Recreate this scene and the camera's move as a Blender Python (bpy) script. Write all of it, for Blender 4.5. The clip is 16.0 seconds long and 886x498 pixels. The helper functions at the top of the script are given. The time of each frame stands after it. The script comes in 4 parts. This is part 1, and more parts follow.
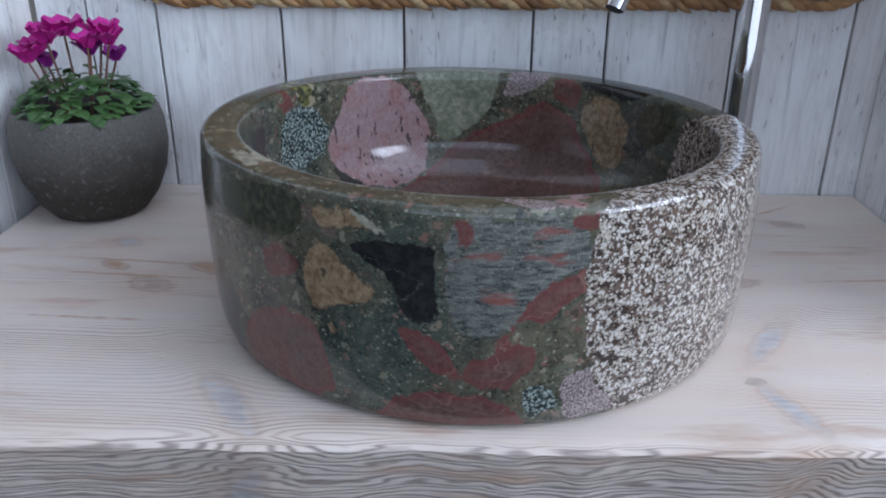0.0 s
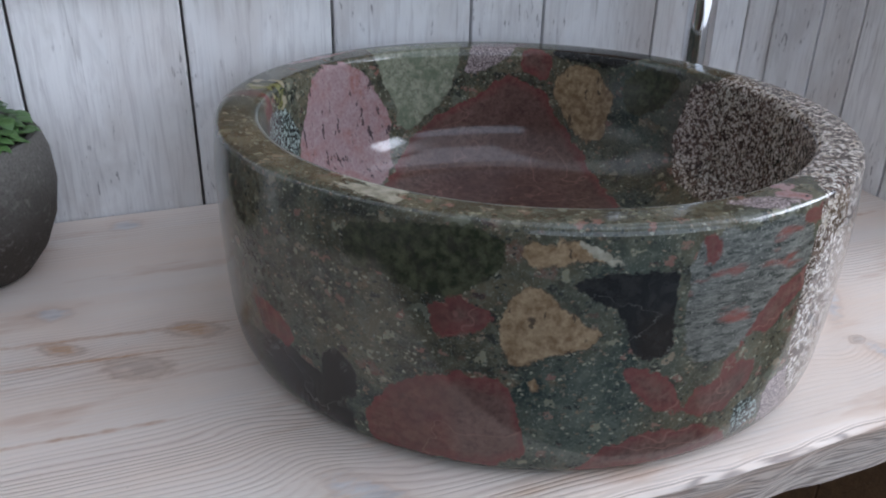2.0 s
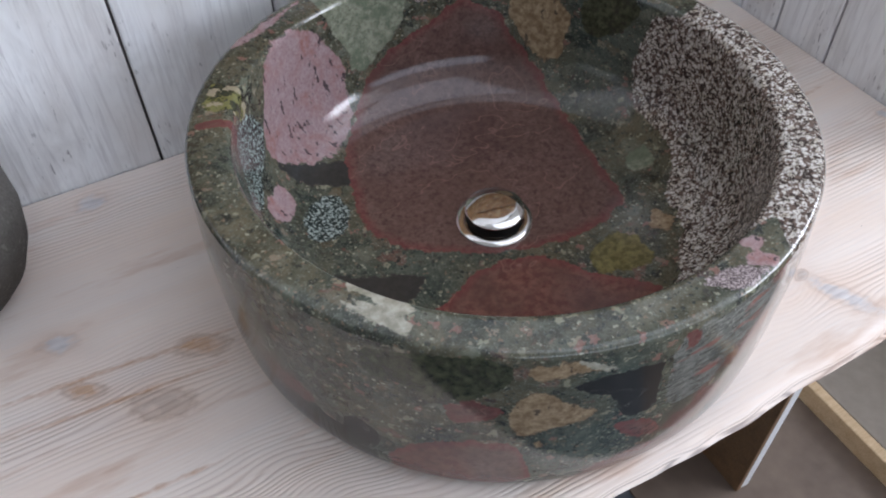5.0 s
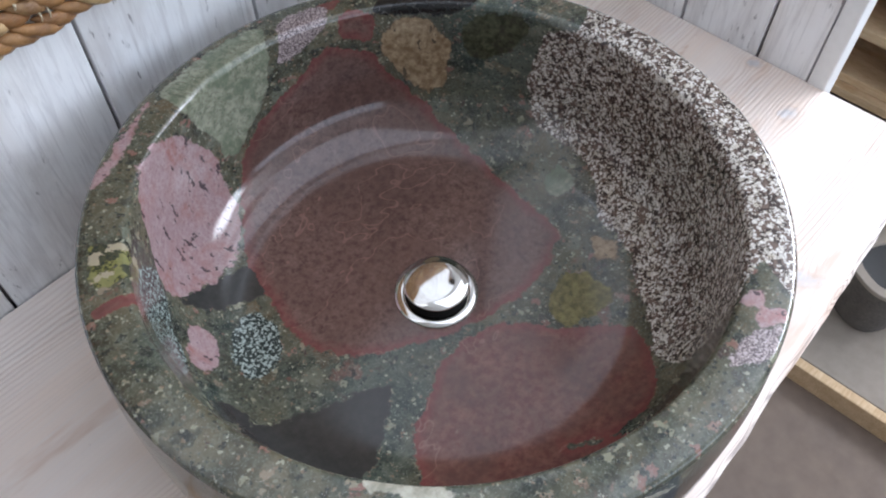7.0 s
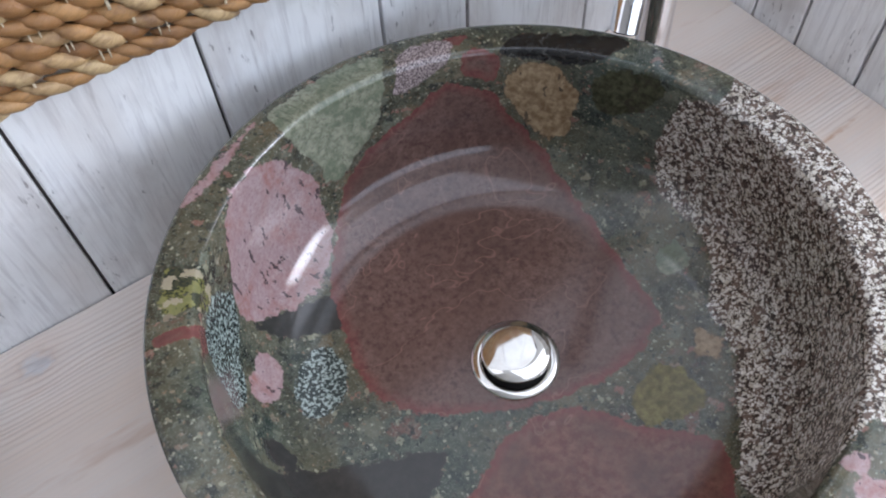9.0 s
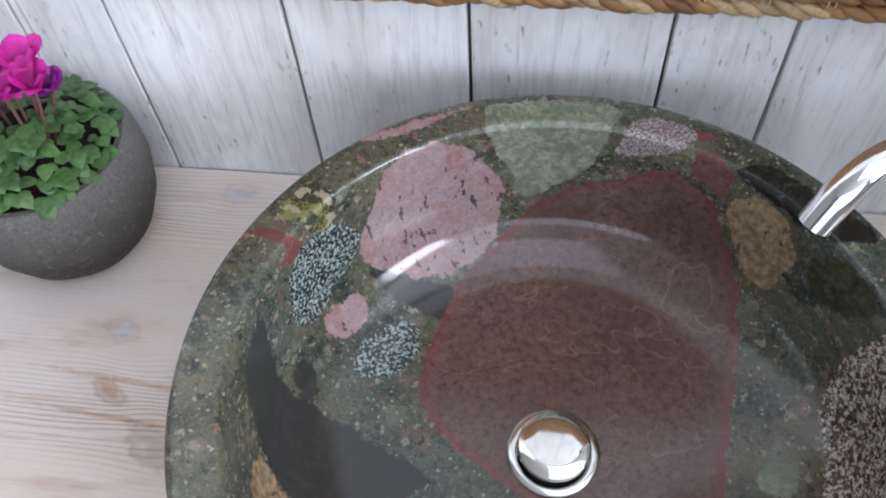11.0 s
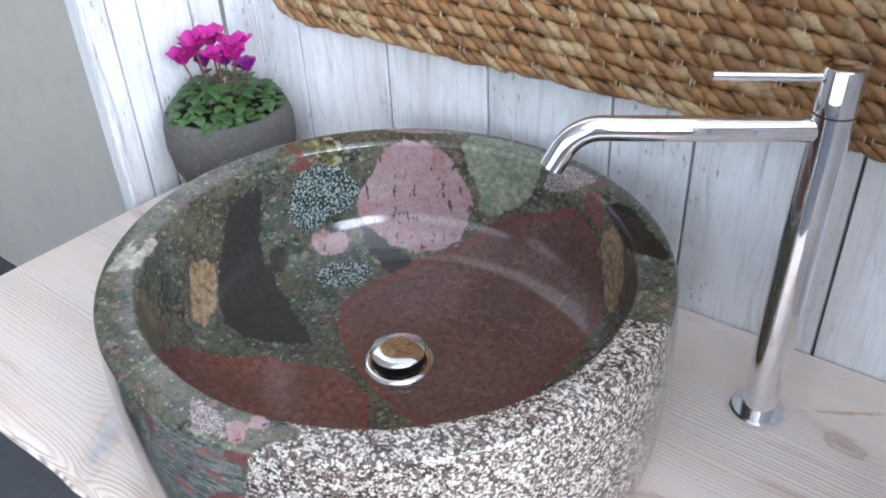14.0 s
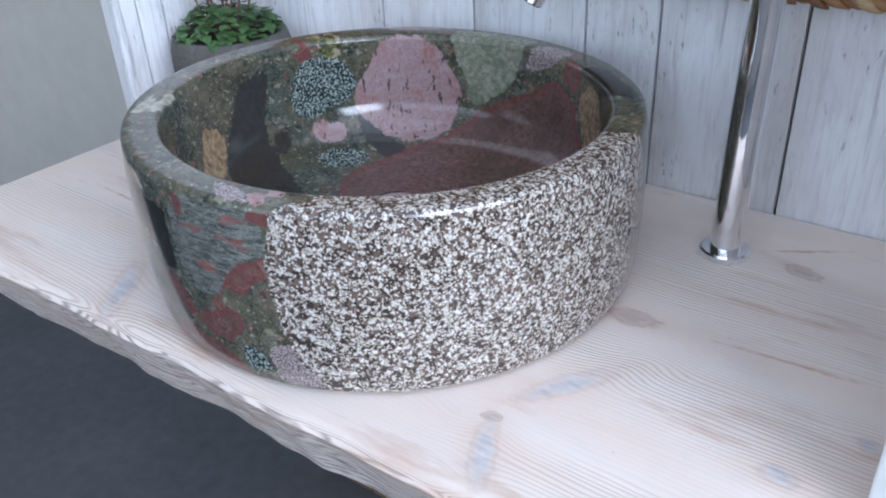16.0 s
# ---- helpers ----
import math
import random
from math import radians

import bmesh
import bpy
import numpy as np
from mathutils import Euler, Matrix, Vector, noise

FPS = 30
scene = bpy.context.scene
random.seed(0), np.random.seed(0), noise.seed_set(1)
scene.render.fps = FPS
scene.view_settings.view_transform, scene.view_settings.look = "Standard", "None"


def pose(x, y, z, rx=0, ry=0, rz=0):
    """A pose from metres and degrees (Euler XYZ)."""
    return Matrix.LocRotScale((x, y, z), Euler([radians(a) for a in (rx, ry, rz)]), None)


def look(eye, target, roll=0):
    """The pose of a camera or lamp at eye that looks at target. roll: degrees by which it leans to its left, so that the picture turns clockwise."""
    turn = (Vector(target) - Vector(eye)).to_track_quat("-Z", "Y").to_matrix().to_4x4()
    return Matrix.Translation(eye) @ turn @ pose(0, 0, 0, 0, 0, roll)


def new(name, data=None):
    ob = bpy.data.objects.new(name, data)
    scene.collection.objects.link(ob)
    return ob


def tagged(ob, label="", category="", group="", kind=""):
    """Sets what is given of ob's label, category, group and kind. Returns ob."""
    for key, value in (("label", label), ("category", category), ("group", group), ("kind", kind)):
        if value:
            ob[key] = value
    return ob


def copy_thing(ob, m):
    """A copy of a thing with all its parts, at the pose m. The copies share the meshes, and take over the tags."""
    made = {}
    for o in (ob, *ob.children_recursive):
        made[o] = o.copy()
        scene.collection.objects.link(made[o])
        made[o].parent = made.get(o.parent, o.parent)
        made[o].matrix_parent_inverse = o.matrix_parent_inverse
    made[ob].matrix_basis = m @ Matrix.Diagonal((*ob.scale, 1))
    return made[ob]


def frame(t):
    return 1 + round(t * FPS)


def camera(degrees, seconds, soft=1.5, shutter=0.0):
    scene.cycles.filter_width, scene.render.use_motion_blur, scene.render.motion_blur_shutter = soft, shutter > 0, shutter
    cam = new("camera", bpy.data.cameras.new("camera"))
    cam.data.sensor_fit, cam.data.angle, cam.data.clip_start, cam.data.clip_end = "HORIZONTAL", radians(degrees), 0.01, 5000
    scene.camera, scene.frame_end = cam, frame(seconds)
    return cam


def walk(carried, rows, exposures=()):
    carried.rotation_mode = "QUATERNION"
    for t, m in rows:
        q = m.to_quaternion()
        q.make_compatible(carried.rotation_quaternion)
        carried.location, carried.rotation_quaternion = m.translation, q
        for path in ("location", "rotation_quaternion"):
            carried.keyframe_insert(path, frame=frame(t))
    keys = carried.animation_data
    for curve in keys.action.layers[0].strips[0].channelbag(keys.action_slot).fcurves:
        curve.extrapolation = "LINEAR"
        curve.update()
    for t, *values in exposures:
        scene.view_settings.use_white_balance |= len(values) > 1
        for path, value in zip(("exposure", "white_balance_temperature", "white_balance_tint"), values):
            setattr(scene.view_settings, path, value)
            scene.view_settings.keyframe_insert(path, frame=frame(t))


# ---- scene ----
cam = camera(56.7, 16.0, soft=2.0)
PATH = [
    (0, (0.088, -0.103, 1.221), (0.025, 1.722, 0.406), 0.3),
    (0.5, (-0.026, -0.078, 1.221), (0.195, 1.721, 0.376), 0.7),
    (1, (-0.114, -0.047, 1.213), (0.264, 1.718, 0.353), 1.0),
    (1.5, (-0.118, 0.001, 1.214), (0.303, 1.753, 0.346), 2.0),
    (2, (-0.208, 0.065, 1.215), (0.451, 1.725, 0.316), 1.3),
    (2.5, (-0.303, 0.11, 1.243), (0.545, 1.648, 0.285), 2.0),
    (3, (-0.331, 0.118, 1.303), (0.564, 1.564, 0.25), 2.0),
    (3.2, (-0.332, 0.12, 1.316), (0.554, 1.512, 0.186), 2.8),
    (5.3, (-0.167, 0.218, 1.446), (0.424, 1.39, -0.063), -2.1),
    (5.5, (-0.153, 0.231, 1.451), (0.426, 1.394, -0.07), -2.2),
    (6, (-0.142, 0.282, 1.464), (0.516, 1.355, -0.091), -1.1),
    (6.5, (-0.166, 0.353, 1.47), (0.632, 1.261, -0.124), 0.0),
    (7, (-0.183, 0.389, 1.469), (0.694, 1.169, -0.151), 0.4),
    (7.5, (-0.183, 0.405, 1.471), (0.751, 1.104, -0.153), 1.9),
    (8, (-0.176, 0.415, 1.471), (0.753, 1.112, -0.158), 2.0),
    (8.5, (-0.165, 0.424, 1.476), (0.688, 1.212, -0.153), 0.3),
    (9, (-0.105, 0.416, 1.475), (0.492, 1.39, -0.167), -3.9),
    (9.5, (-0.049, 0.404, 1.485), (0.307, 1.469, -0.17), -2.9),
    (10, (-0.058, 0.428, 1.483), (0.239, 1.488, -0.187), -3.1),
    (10.2, (-0.041, 0.441, 1.493), (0.151, 1.521, -0.179), -4.5),
    (12.3, (0.243, 0.291, 1.48), (-0.331, 1.459, -0.038), 0.7),
    (12.5, (0.266, 0.271, 1.486), (-0.329, 1.478, 0.006), -0.3),
    (13, (0.326, 0.247, 1.488), (-0.39, 1.448, 0.059), -0.8),
    (13.5, (0.446, 0.233, 1.47), (-0.46, 1.436, 0.154), -1.1),
    (14, (0.512, 0.201, 1.423), (-0.534, 1.494, 0.312), -2.8),
    (14.5, (0.547, 0.156, 1.391), (-0.566, 1.506, 0.422), -2.7),
    (15, (0.572, 0.12, 1.362), (-0.539, 1.511, 0.449), -2.9),
    (15.5, (0.591, 0.082, 1.316), (-0.498, 1.473, 0.38), -3.0),
    (16, (0.6, 0.062, 1.298), (-0.451, 1.428, 0.283), -2.8),
]
EXPOSURES = [(0.0, -0.36, 5700, 13), (1.5, -0.36, 5950, 14), (2.3, -0.10, 6150, 15), (3.0, 0.08, 6300, 16), (5.5, 0.04, 6250, 15), (6.7, 0.34, 6200, 14), (8.0, 0.52, 6150, 15), (10.0, 0.34, 6250, 15), (12.5, 0.54, 6100, 13), (14.5, 0.36, 5900, 13),
             (16.0, 0.06, 5600, 13)]
walk(cam, [(t, look(eye, target, roll)) for t, eye, target, roll in PATH], EXPOSURES)

# ---- world and lights ----
world = bpy.data.worlds.new("sky")
scene.world = world
world.use_nodes = True
wn = world.node_tree
sky = wn.nodes.new("ShaderNodeTexSky")
sky.sky_type, sky.sun_disc = "NISHITA", False
sky.sun_elevation, sky.sun_rotation = radians(35), radians(110)
wn.nodes["Background"].inputs["Strength"].default_value = 0.1
wn.links.new(sky.outputs["Color"], wn.nodes["Background"].inputs["Color"])


def area_lamp(name, eye, target, width, height, watts, colour):
    """A daylight-tinted area lamp, for the side window and the added fills."""
    data = bpy.data.lights.new(name, "AREA")
    data.shape, data.size, data.size_y, data.energy, data.color = "RECTANGLE", width, height, watts, colour
    ob = new(name, data)
    ob.matrix_world = look(eye, target)
    return ob


# Overhead fill without a known source, added to lift the rear right counter.
area_lamp("overhead_fill", (1.2, 0.0, 2.995), (1.2, 0.0, 0), 2.4, 1.6, 17, (0.88, 0.94, 1.0))
area_lamp("side_window_daylight", (2.995, -0.80, 2.22), (0, -0.80, 2.0), 2.6, 1.2, 115, (0.86, 0.93, 1.0))
# Broad fill from behind the camera, added; no window is known there.
area_lamp("front_fill", (0.6, -2.995, 1.75), (0.6, 0, 1.75), 4.4, 2.3, 42, (0.84, 0.92, 1.0))

# ---- materials ----
class Nodes:
    """A short way to write a node material."""

    def __init__(self, name):
        self.mat = bpy.data.materials.new(name)
        self.mat.use_nodes = True
        self.tree = self.mat.node_tree
        self.bsdf = self.tree.nodes["Principled BSDF"]

    def put(self, socket, value):
        if isinstance(value, bpy.types.NodeSocket):
            self.tree.links.new(value, socket)
        elif isinstance(value, tuple) and len(value) == 3 and len(socket.default_value) == 4:
            socket.default_value = (*value, 1.0)
        else:
            socket.default_value = value

    def add(self, kind, out, **given):
        node = self.tree.nodes.new(kind)
        for key, value in given.items():
            self.put(node.inputs[key.replace("_", " ")], value)
        return node.outputs[out]

    def coords(self, out="Object"):
        return self.tree.nodes.new("ShaderNodeTexCoord").outputs[out]

    def stretch(self, vector, scale, turn=(0, 0, 0), shift=(0, 0, 0)):
        return self.add("ShaderNodeMapping", "Vector", Vector=vector, Scale=scale, Rotation=turn, Location=shift)

    def noise(self, vector, scale, detail=4.0, rough=0.55, distortion=0.0, out="Fac"):
        return self.add("ShaderNodeTexNoise", out, Vector=vector, Scale=scale, Detail=detail, Roughness=rough, Distortion=distortion)

    def cells(self, vector, scale, out="Distance", randomness=1.0):
        return self.add("ShaderNodeTexVoronoi", out, Vector=vector, Scale=scale, Randomness=randomness)

    def math(self, how, a, b=0.0, c=0.0):
        node = self.tree.nodes.new("ShaderNodeMath")
        node.operation = how
        for socket, value in zip(node.inputs, (a, b, c)):
            self.put(socket, value)
        return node.outputs[0]

    def ramp(self, value, low, high, to_low=0.0, to_high=1.0):
        return self.add("ShaderNodeMapRange", "Result", Value=value, From_Min=low, From_Max=high, To_Min=to_low, To_Max=to_high)

    def mix(self, fac, a, b, how="MIX"):
        node = self.tree.nodes.new("ShaderNodeMix")
        node.data_type, node.blend_type = "RGBA", how
        self.put(node.inputs[0], fac)
        self.put(node.inputs[6], a)
        self.put(node.inputs[7], b)
        return node.outputs[2]

    def attribute(self, name):
        node = self.tree.nodes.new("ShaderNodeAttribute")
        node.attribute_name = name
        return node.outputs["Fac"]

    def done(self, colour, rough=0.5, metal=0.0, height=None, depth=0.001, strength=1.0, **more):
        self.put(self.bsdf.inputs["Base Color"], colour)
        self.put(self.bsdf.inputs["Roughness"], rough)
        self.put(self.bsdf.inputs["Metallic"], metal)
        for key, value in more.items():
            self.put(self.bsdf.inputs[key.replace("_", " ")], value)
        if height is not None:
            self.put(self.bsdf.inputs["Normal"], self.add("ShaderNodeBump", "Normal", Height=height, Distance=depth, Strength=strength))
        return self.mat


def plain_material(name, dark, light, scale=30.0, rough=0.7, depth=0.0006, stretch=(1, 1, 1), metal=0.0):
    """A surface mottled at two scales, with fine relief."""
    n = Nodes(name)
    at = n.stretch(n.coords(), stretch)
    fine, broad = n.noise(at, scale * 6, 5), n.noise(at, scale, 3)
    both = n.math("ADD", n.math("MULTIPLY", fine, 0.5), n.math("MULTIPLY", broad, 0.5))
    colour = n.mix(n.ramp(both, 0.35, 0.65), dark, light)
    return n.done(colour, n.ramp(broad, 0.3, 0.7, rough - 0.08, rough + 0.08), metal, fine, depth)


def whitewashed_planks():
    """White paint worn thin over greyish boards, with long scratches and specks."""
    n = Nodes("whitewashed_board")
    obj = n.tree.nodes.new("ShaderNodeObjectInfo").outputs["Random"]
    shift = n.tree.nodes.new("ShaderNodeCombineXYZ")
    n.put(shift.inputs[0], n.math("MULTIPLY", obj, 7.0))
    n.put(shift.inputs[2], n.math("MULTIPLY", obj, 3.0))
    moved = n.tree.nodes.new("ShaderNodeVectorMath")
    n.put(moved.inputs[0], n.coords())
    n.put(moved.inputs[1], shift.outputs[0])
    at = moved.outputs[0]
    grain = n.noise(n.stretch(at, (170, 170, 11)), 1.0, 6, 0.65, 0.9)
    streak = n.noise(n.stretch(at, (34, 34, 2.4)), 1.0, 5, 0.6, 1.2)
    patch = n.noise(n.stretch(at, (9, 9, 5)), 1.0, 4, 0.6)
    speck = n.noise(n.stretch(at, (230, 230, 60)), 1.0, 3, 0.5)
    smear = n.noise(n.stretch(at, (16, 16, 7), shift=(1, 5, 2)), 1.0, 5, 0.65, 0.5)
    paint = n.mix(n.ramp(patch, 0.35, 0.7), (0.84, 0.85, 0.865), (0.92, 0.92, 0.92))
    colour = n.mix(n.ramp(smear, 0.48, 0.70, 0.0, 0.55), paint, (0.56, 0.54, 0.53))
    colour = n.mix(n.ramp(grain, 0.48, 0.76, 0.0, 0.85), colour, (0.60, 0.59, 0.60))
    worn = n.math("MULTIPLY", n.ramp(streak, 0.60, 0.70), n.ramp(grain, 0.43, 0.58))
    colour = n.mix(n.math("MULTIPLY", worn, 0.6), colour, (0.25, 0.23, 0.23))
    spots = n.math("MULTIPLY", n.ramp(speck, 0.63, 0.70), n.ramp(smear, 0.46, 0.58))
    colour = n.mix(n.math("MULTIPLY", spots, 0.75), colour, (0.16, 0.15, 0.16))
    warm = n.math("MULTIPLY", n.ramp(n.noise(n.stretch(at, (6, 6, 3), shift=(3, 3, 3)), 1.0, 4, 0.6), 0.48, 0.68), 0.42)
    colour = n.mix(warm, colour, (0.50, 0.42, 0.36))
    return n.done(colour, 0.62, 0.0, n.math("SUBTRACT", grain, worn), 0.0006, 0.7)


# knots and resin streaks in the counter: two ends, half width, kind
KNOTS = [(-0.120, 0.459, -0.073, 0.393, 0.012, "resin"), (0.326, 0.468, 0.353, 0.409, 0.009, "resin"), (0.334, 0.512, 0.376, 0.570, 0.010, "resin"),
         (0.319, 0.472, 0.329, 0.475, 0.005, "brown"), (-0.248, 0.634, -0.216, 0.620, 0.012, "brown"), (-0.306, 0.737, -0.286, 0.726, 0.010, "resin"),
         (-0.298, 0.677, -0.274, 0.665, 0.007, "orange"), (-0.200, 0.674, -0.171, 0.662, 0.010, "orange"), (-0.240, 0.893, -0.220, 0.897, 0.011, "resin"),
         (0.454, 0.821, 0.480, 0.814, 0.008, "brown"), (0.342, 0.657, 0.376, 0.658, 0.010, "brown"), (0.427, 0.663, 0.568, 0.673, 0.003, "streak"),
         (0.572, 0.604, 0.580, 0.596, 0.007, "resin"), (0.520, 0.534, 0.538, 0.535, 0.008, "resin"), (-0.365, 0.690, -0.145, 0.672, 0.0035, "streak"),
         (-0.36, 0.655, -0.16, 0.640, 0.003, "streak"), (-0.34, 0.560, -0.20, 0.553, 0.0025, "streak"), (0.419, 0.836, 0.500, 0.886, 0.003, "streak")]


def limed_pine():
    """Brushed pine, limed white, its grain drawn round the knots."""
    n = Nodes("limed_pine")
    at = n.coords()
    split = n.tree.nodes.new("ShaderNodeSeparateXYZ")
    n.put(split.inputs[0], at)
    x, y, z = split.outputs
    ragged = n.math("MULTIPLY", n.math("SUBTRACT", n.noise(n.stretch(at, (60, 130, 130)), 1.0, 5, 0.65), 0.5), 2.6)
    lane = n.math("SUBTRACT", y, n.math("MULTIPLY", z, 0.3))
    halo, outline, hearts = 0.0, 0.0, {"resin": 0.0, "orange": 0.0, "brown": 0.0, "streak": 0.0}
    for x0, y0, x1, y1, half, kind in KNOTS:
        long = math.hypot(x1 - x0, y1 - y0)
        ux, uy = (x1 - x0) / long, (y1 - y0) / long
        reach = long / 2 + half * 0.4
        dx, dy = n.math("SUBTRACT", x, (x0 + x1) / 2), n.math("SUBTRACT", y, (y0 + y1) / 2)
        u = n.math("ADD", n.math("MULTIPLY", dx, ux / reach), n.math("MULTIPLY", dy, uy / reach))
        v = n.math("SUBTRACT", n.math("MULTIPLY", dy, ux / half), n.math("MULTIPLY", dx, uy / half))
        far = n.math("SQRT", n.math("ADD", n.math("MULTIPLY", u, u), n.math("MULTIPLY", v, v)))
        if kind != "streak":
            near = n.math("POWER", 2.718, n.math("MULTIPLY", n.math("MULTIPLY", far, far), -0.22))
            lane = n.math("ADD", lane, n.math("MULTIPLY", n.math("MULTIPLY", near, dy), -0.42))
            halo = n.math("MAXIMUM", near, halo)
            ring = n.ramp(n.math("ABSOLUTE", n.math("SUBTRACT", n.math("ADD", far, n.math("MULTIPLY", ragged, 0.6)), 1.08)), 0.0, 0.34, 1.0, 0.0)
            outline = n.math("MAXIMUM", n.math("MULTIPLY", ring, 0.16 if kind == "resin" else 0.42), outline)
        far = n.math("ADD", far, ragged)
        hearts[kind] = n.math("MAXIMUM", n.ramp(far, 0.45 if kind != "streak" else 0.1, 1.1, 1.0, 0.0), hearts[kind])
    wave = n.noise(n.stretch(at, (2.2, 9, 9)), 1.0, 4, 0.5)
    lane = n.math("ADD", lane, n.math("MULTIPLY", wave, 0.025))
    edge = n.ramp(z, -0.0012, -0.0045)
    swirl = n.noise(n.stretch(at, (7, 26, 26), shift=(0.7, 0, 0)), 1.0, 3, 0.55)
    lane = n.math("ADD", lane, n.math("MULTIPLY", n.math("MULTIPLY", swirl, edge), 0.030))
    wander = n.math("ADD", n.noise(n.stretch(at, (3, 60, 60)), 1.0, 3, 0.5), n.math("MULTIPLY", n.noise(n.stretch(at, (1.2, 18, 18)), 1.0, 2, 0.5), 2.2))
    comb = n.math("SINE", n.math("ADD", n.math("MULTIPLY", lane, 1300.0), n.math("MULTIPLY", wander, 10.0)))
    comb = n.math("POWER", n.math("ADD", n.math("MULTIPLY", comb, 0.5), 0.5), 2.2)
    field = n.noise(n.stretch(at, (1.3, 7, 7), shift=(0.4, 0.2, 0)), 1.0, 3, 0.5)
    rings = n.math("MULTIPLY", comb, n.math("MAXIMUM", n.ramp(field, 0.44, 0.62, 0.08, 1.0), n.math("MULTIPLY", edge, 0.85)))
    fibre = n.noise(n.stretch(at, (14, 420, 420)), 1.0, 4, 0.6)
    broad = n.noise(n.stretch(at, (2.5, 14, 14), shift=(1.7, 0, 0)), 1.0, 3, 0.5)
    lime = n.mix(n.ramp(broad, 0.35, 0.68), (0.88, 0.79, 0.715), (0.84, 0.695, 0.59))
    colour = n.mix(n.math("MULTIPLY", rings, 0.44), lime, (0.53, 0.38, 0.29))
    colour = n.mix(n.math("MULTIPLY", n.math("MULTIPLY", rings, edge), 0.8), colour, (0.22, 0.17, 0.16))
    cloud = n.noise(n.stretch(at, (7, 13, 13), shift=(2, 4, 0)), 1.0, 4, 0.6)
    colour = n.mix(n.ramp(cloud, 0.48, 0.70, 0.0, 0.28), colour, (0.66, 0.60, 0.57))
    colour = n.mix(n.ramp(fibre, 0.5, 0.75, 0.0, 0.35), colour, (0.80, 0.77, 0.75))
    flush = n.noise(n.stretch(at, (5, 26, 26), shift=(5, 2, 0)), 1.0, 4, 0.6)
    colour = n.mix(n.ramp(flush, 0.57, 0.70, 0.0, 0.6), colour, (0.58, 0.37, 0.25))
    colour = n.mix(n.math("MULTIPLY", halo, 0.30), colour, (0.62, 0.44, 0.33))
    colour = n.mix(outline, colour, (0.34, 0.21, 0.13))
    colour = n.mix(n.math("MULTIPLY", hearts["streak"], 0.7), colour, (0.50, 0.26, 0.12))
    colour = n.mix(n.math("MULTIPLY", hearts["orange"], 0.75), colour, n.mix(n.ramp(fibre, 0.35, 0.65), (0.42, 0.21, 0.09), (0.62, 0.38, 0.21)))
    colour = n.mix(n.math("MULTIPLY", hearts["brown"], 0.5), colour, n.mix(n.ramp(fibre, 0.35, 0.65), (0.30, 0.21, 0.16), (0.50, 0.41, 0.34)))
    colour = n.mix(n.math("MULTIPLY", hearts["resin"], 0.72), colour, n.mix(n.ramp(n.noise(n.stretch(at, (40, 110, 110)), 1.0, 4), 0.36, 0.64), (0.46, 0.45, 0.47), (0.70, 0.70, 0.71)))
    pits = n.noise(n.stretch(at, (120, 260, 260)), 1.0, 2)
    colour = n.mix(n.ramp(pits, 0.76, 0.80, 0.0, 0.8), colour, (0.10, 0.08, 0.07))
    height = n.math("SUBTRACT", n.math("MULTIPLY", fibre, 0.3), rings)
    return n.done(colour, n.ramp(rings, 0.0, 1.0, 0.42, 0.6), 0.0, height, 0.0007, 0.8)


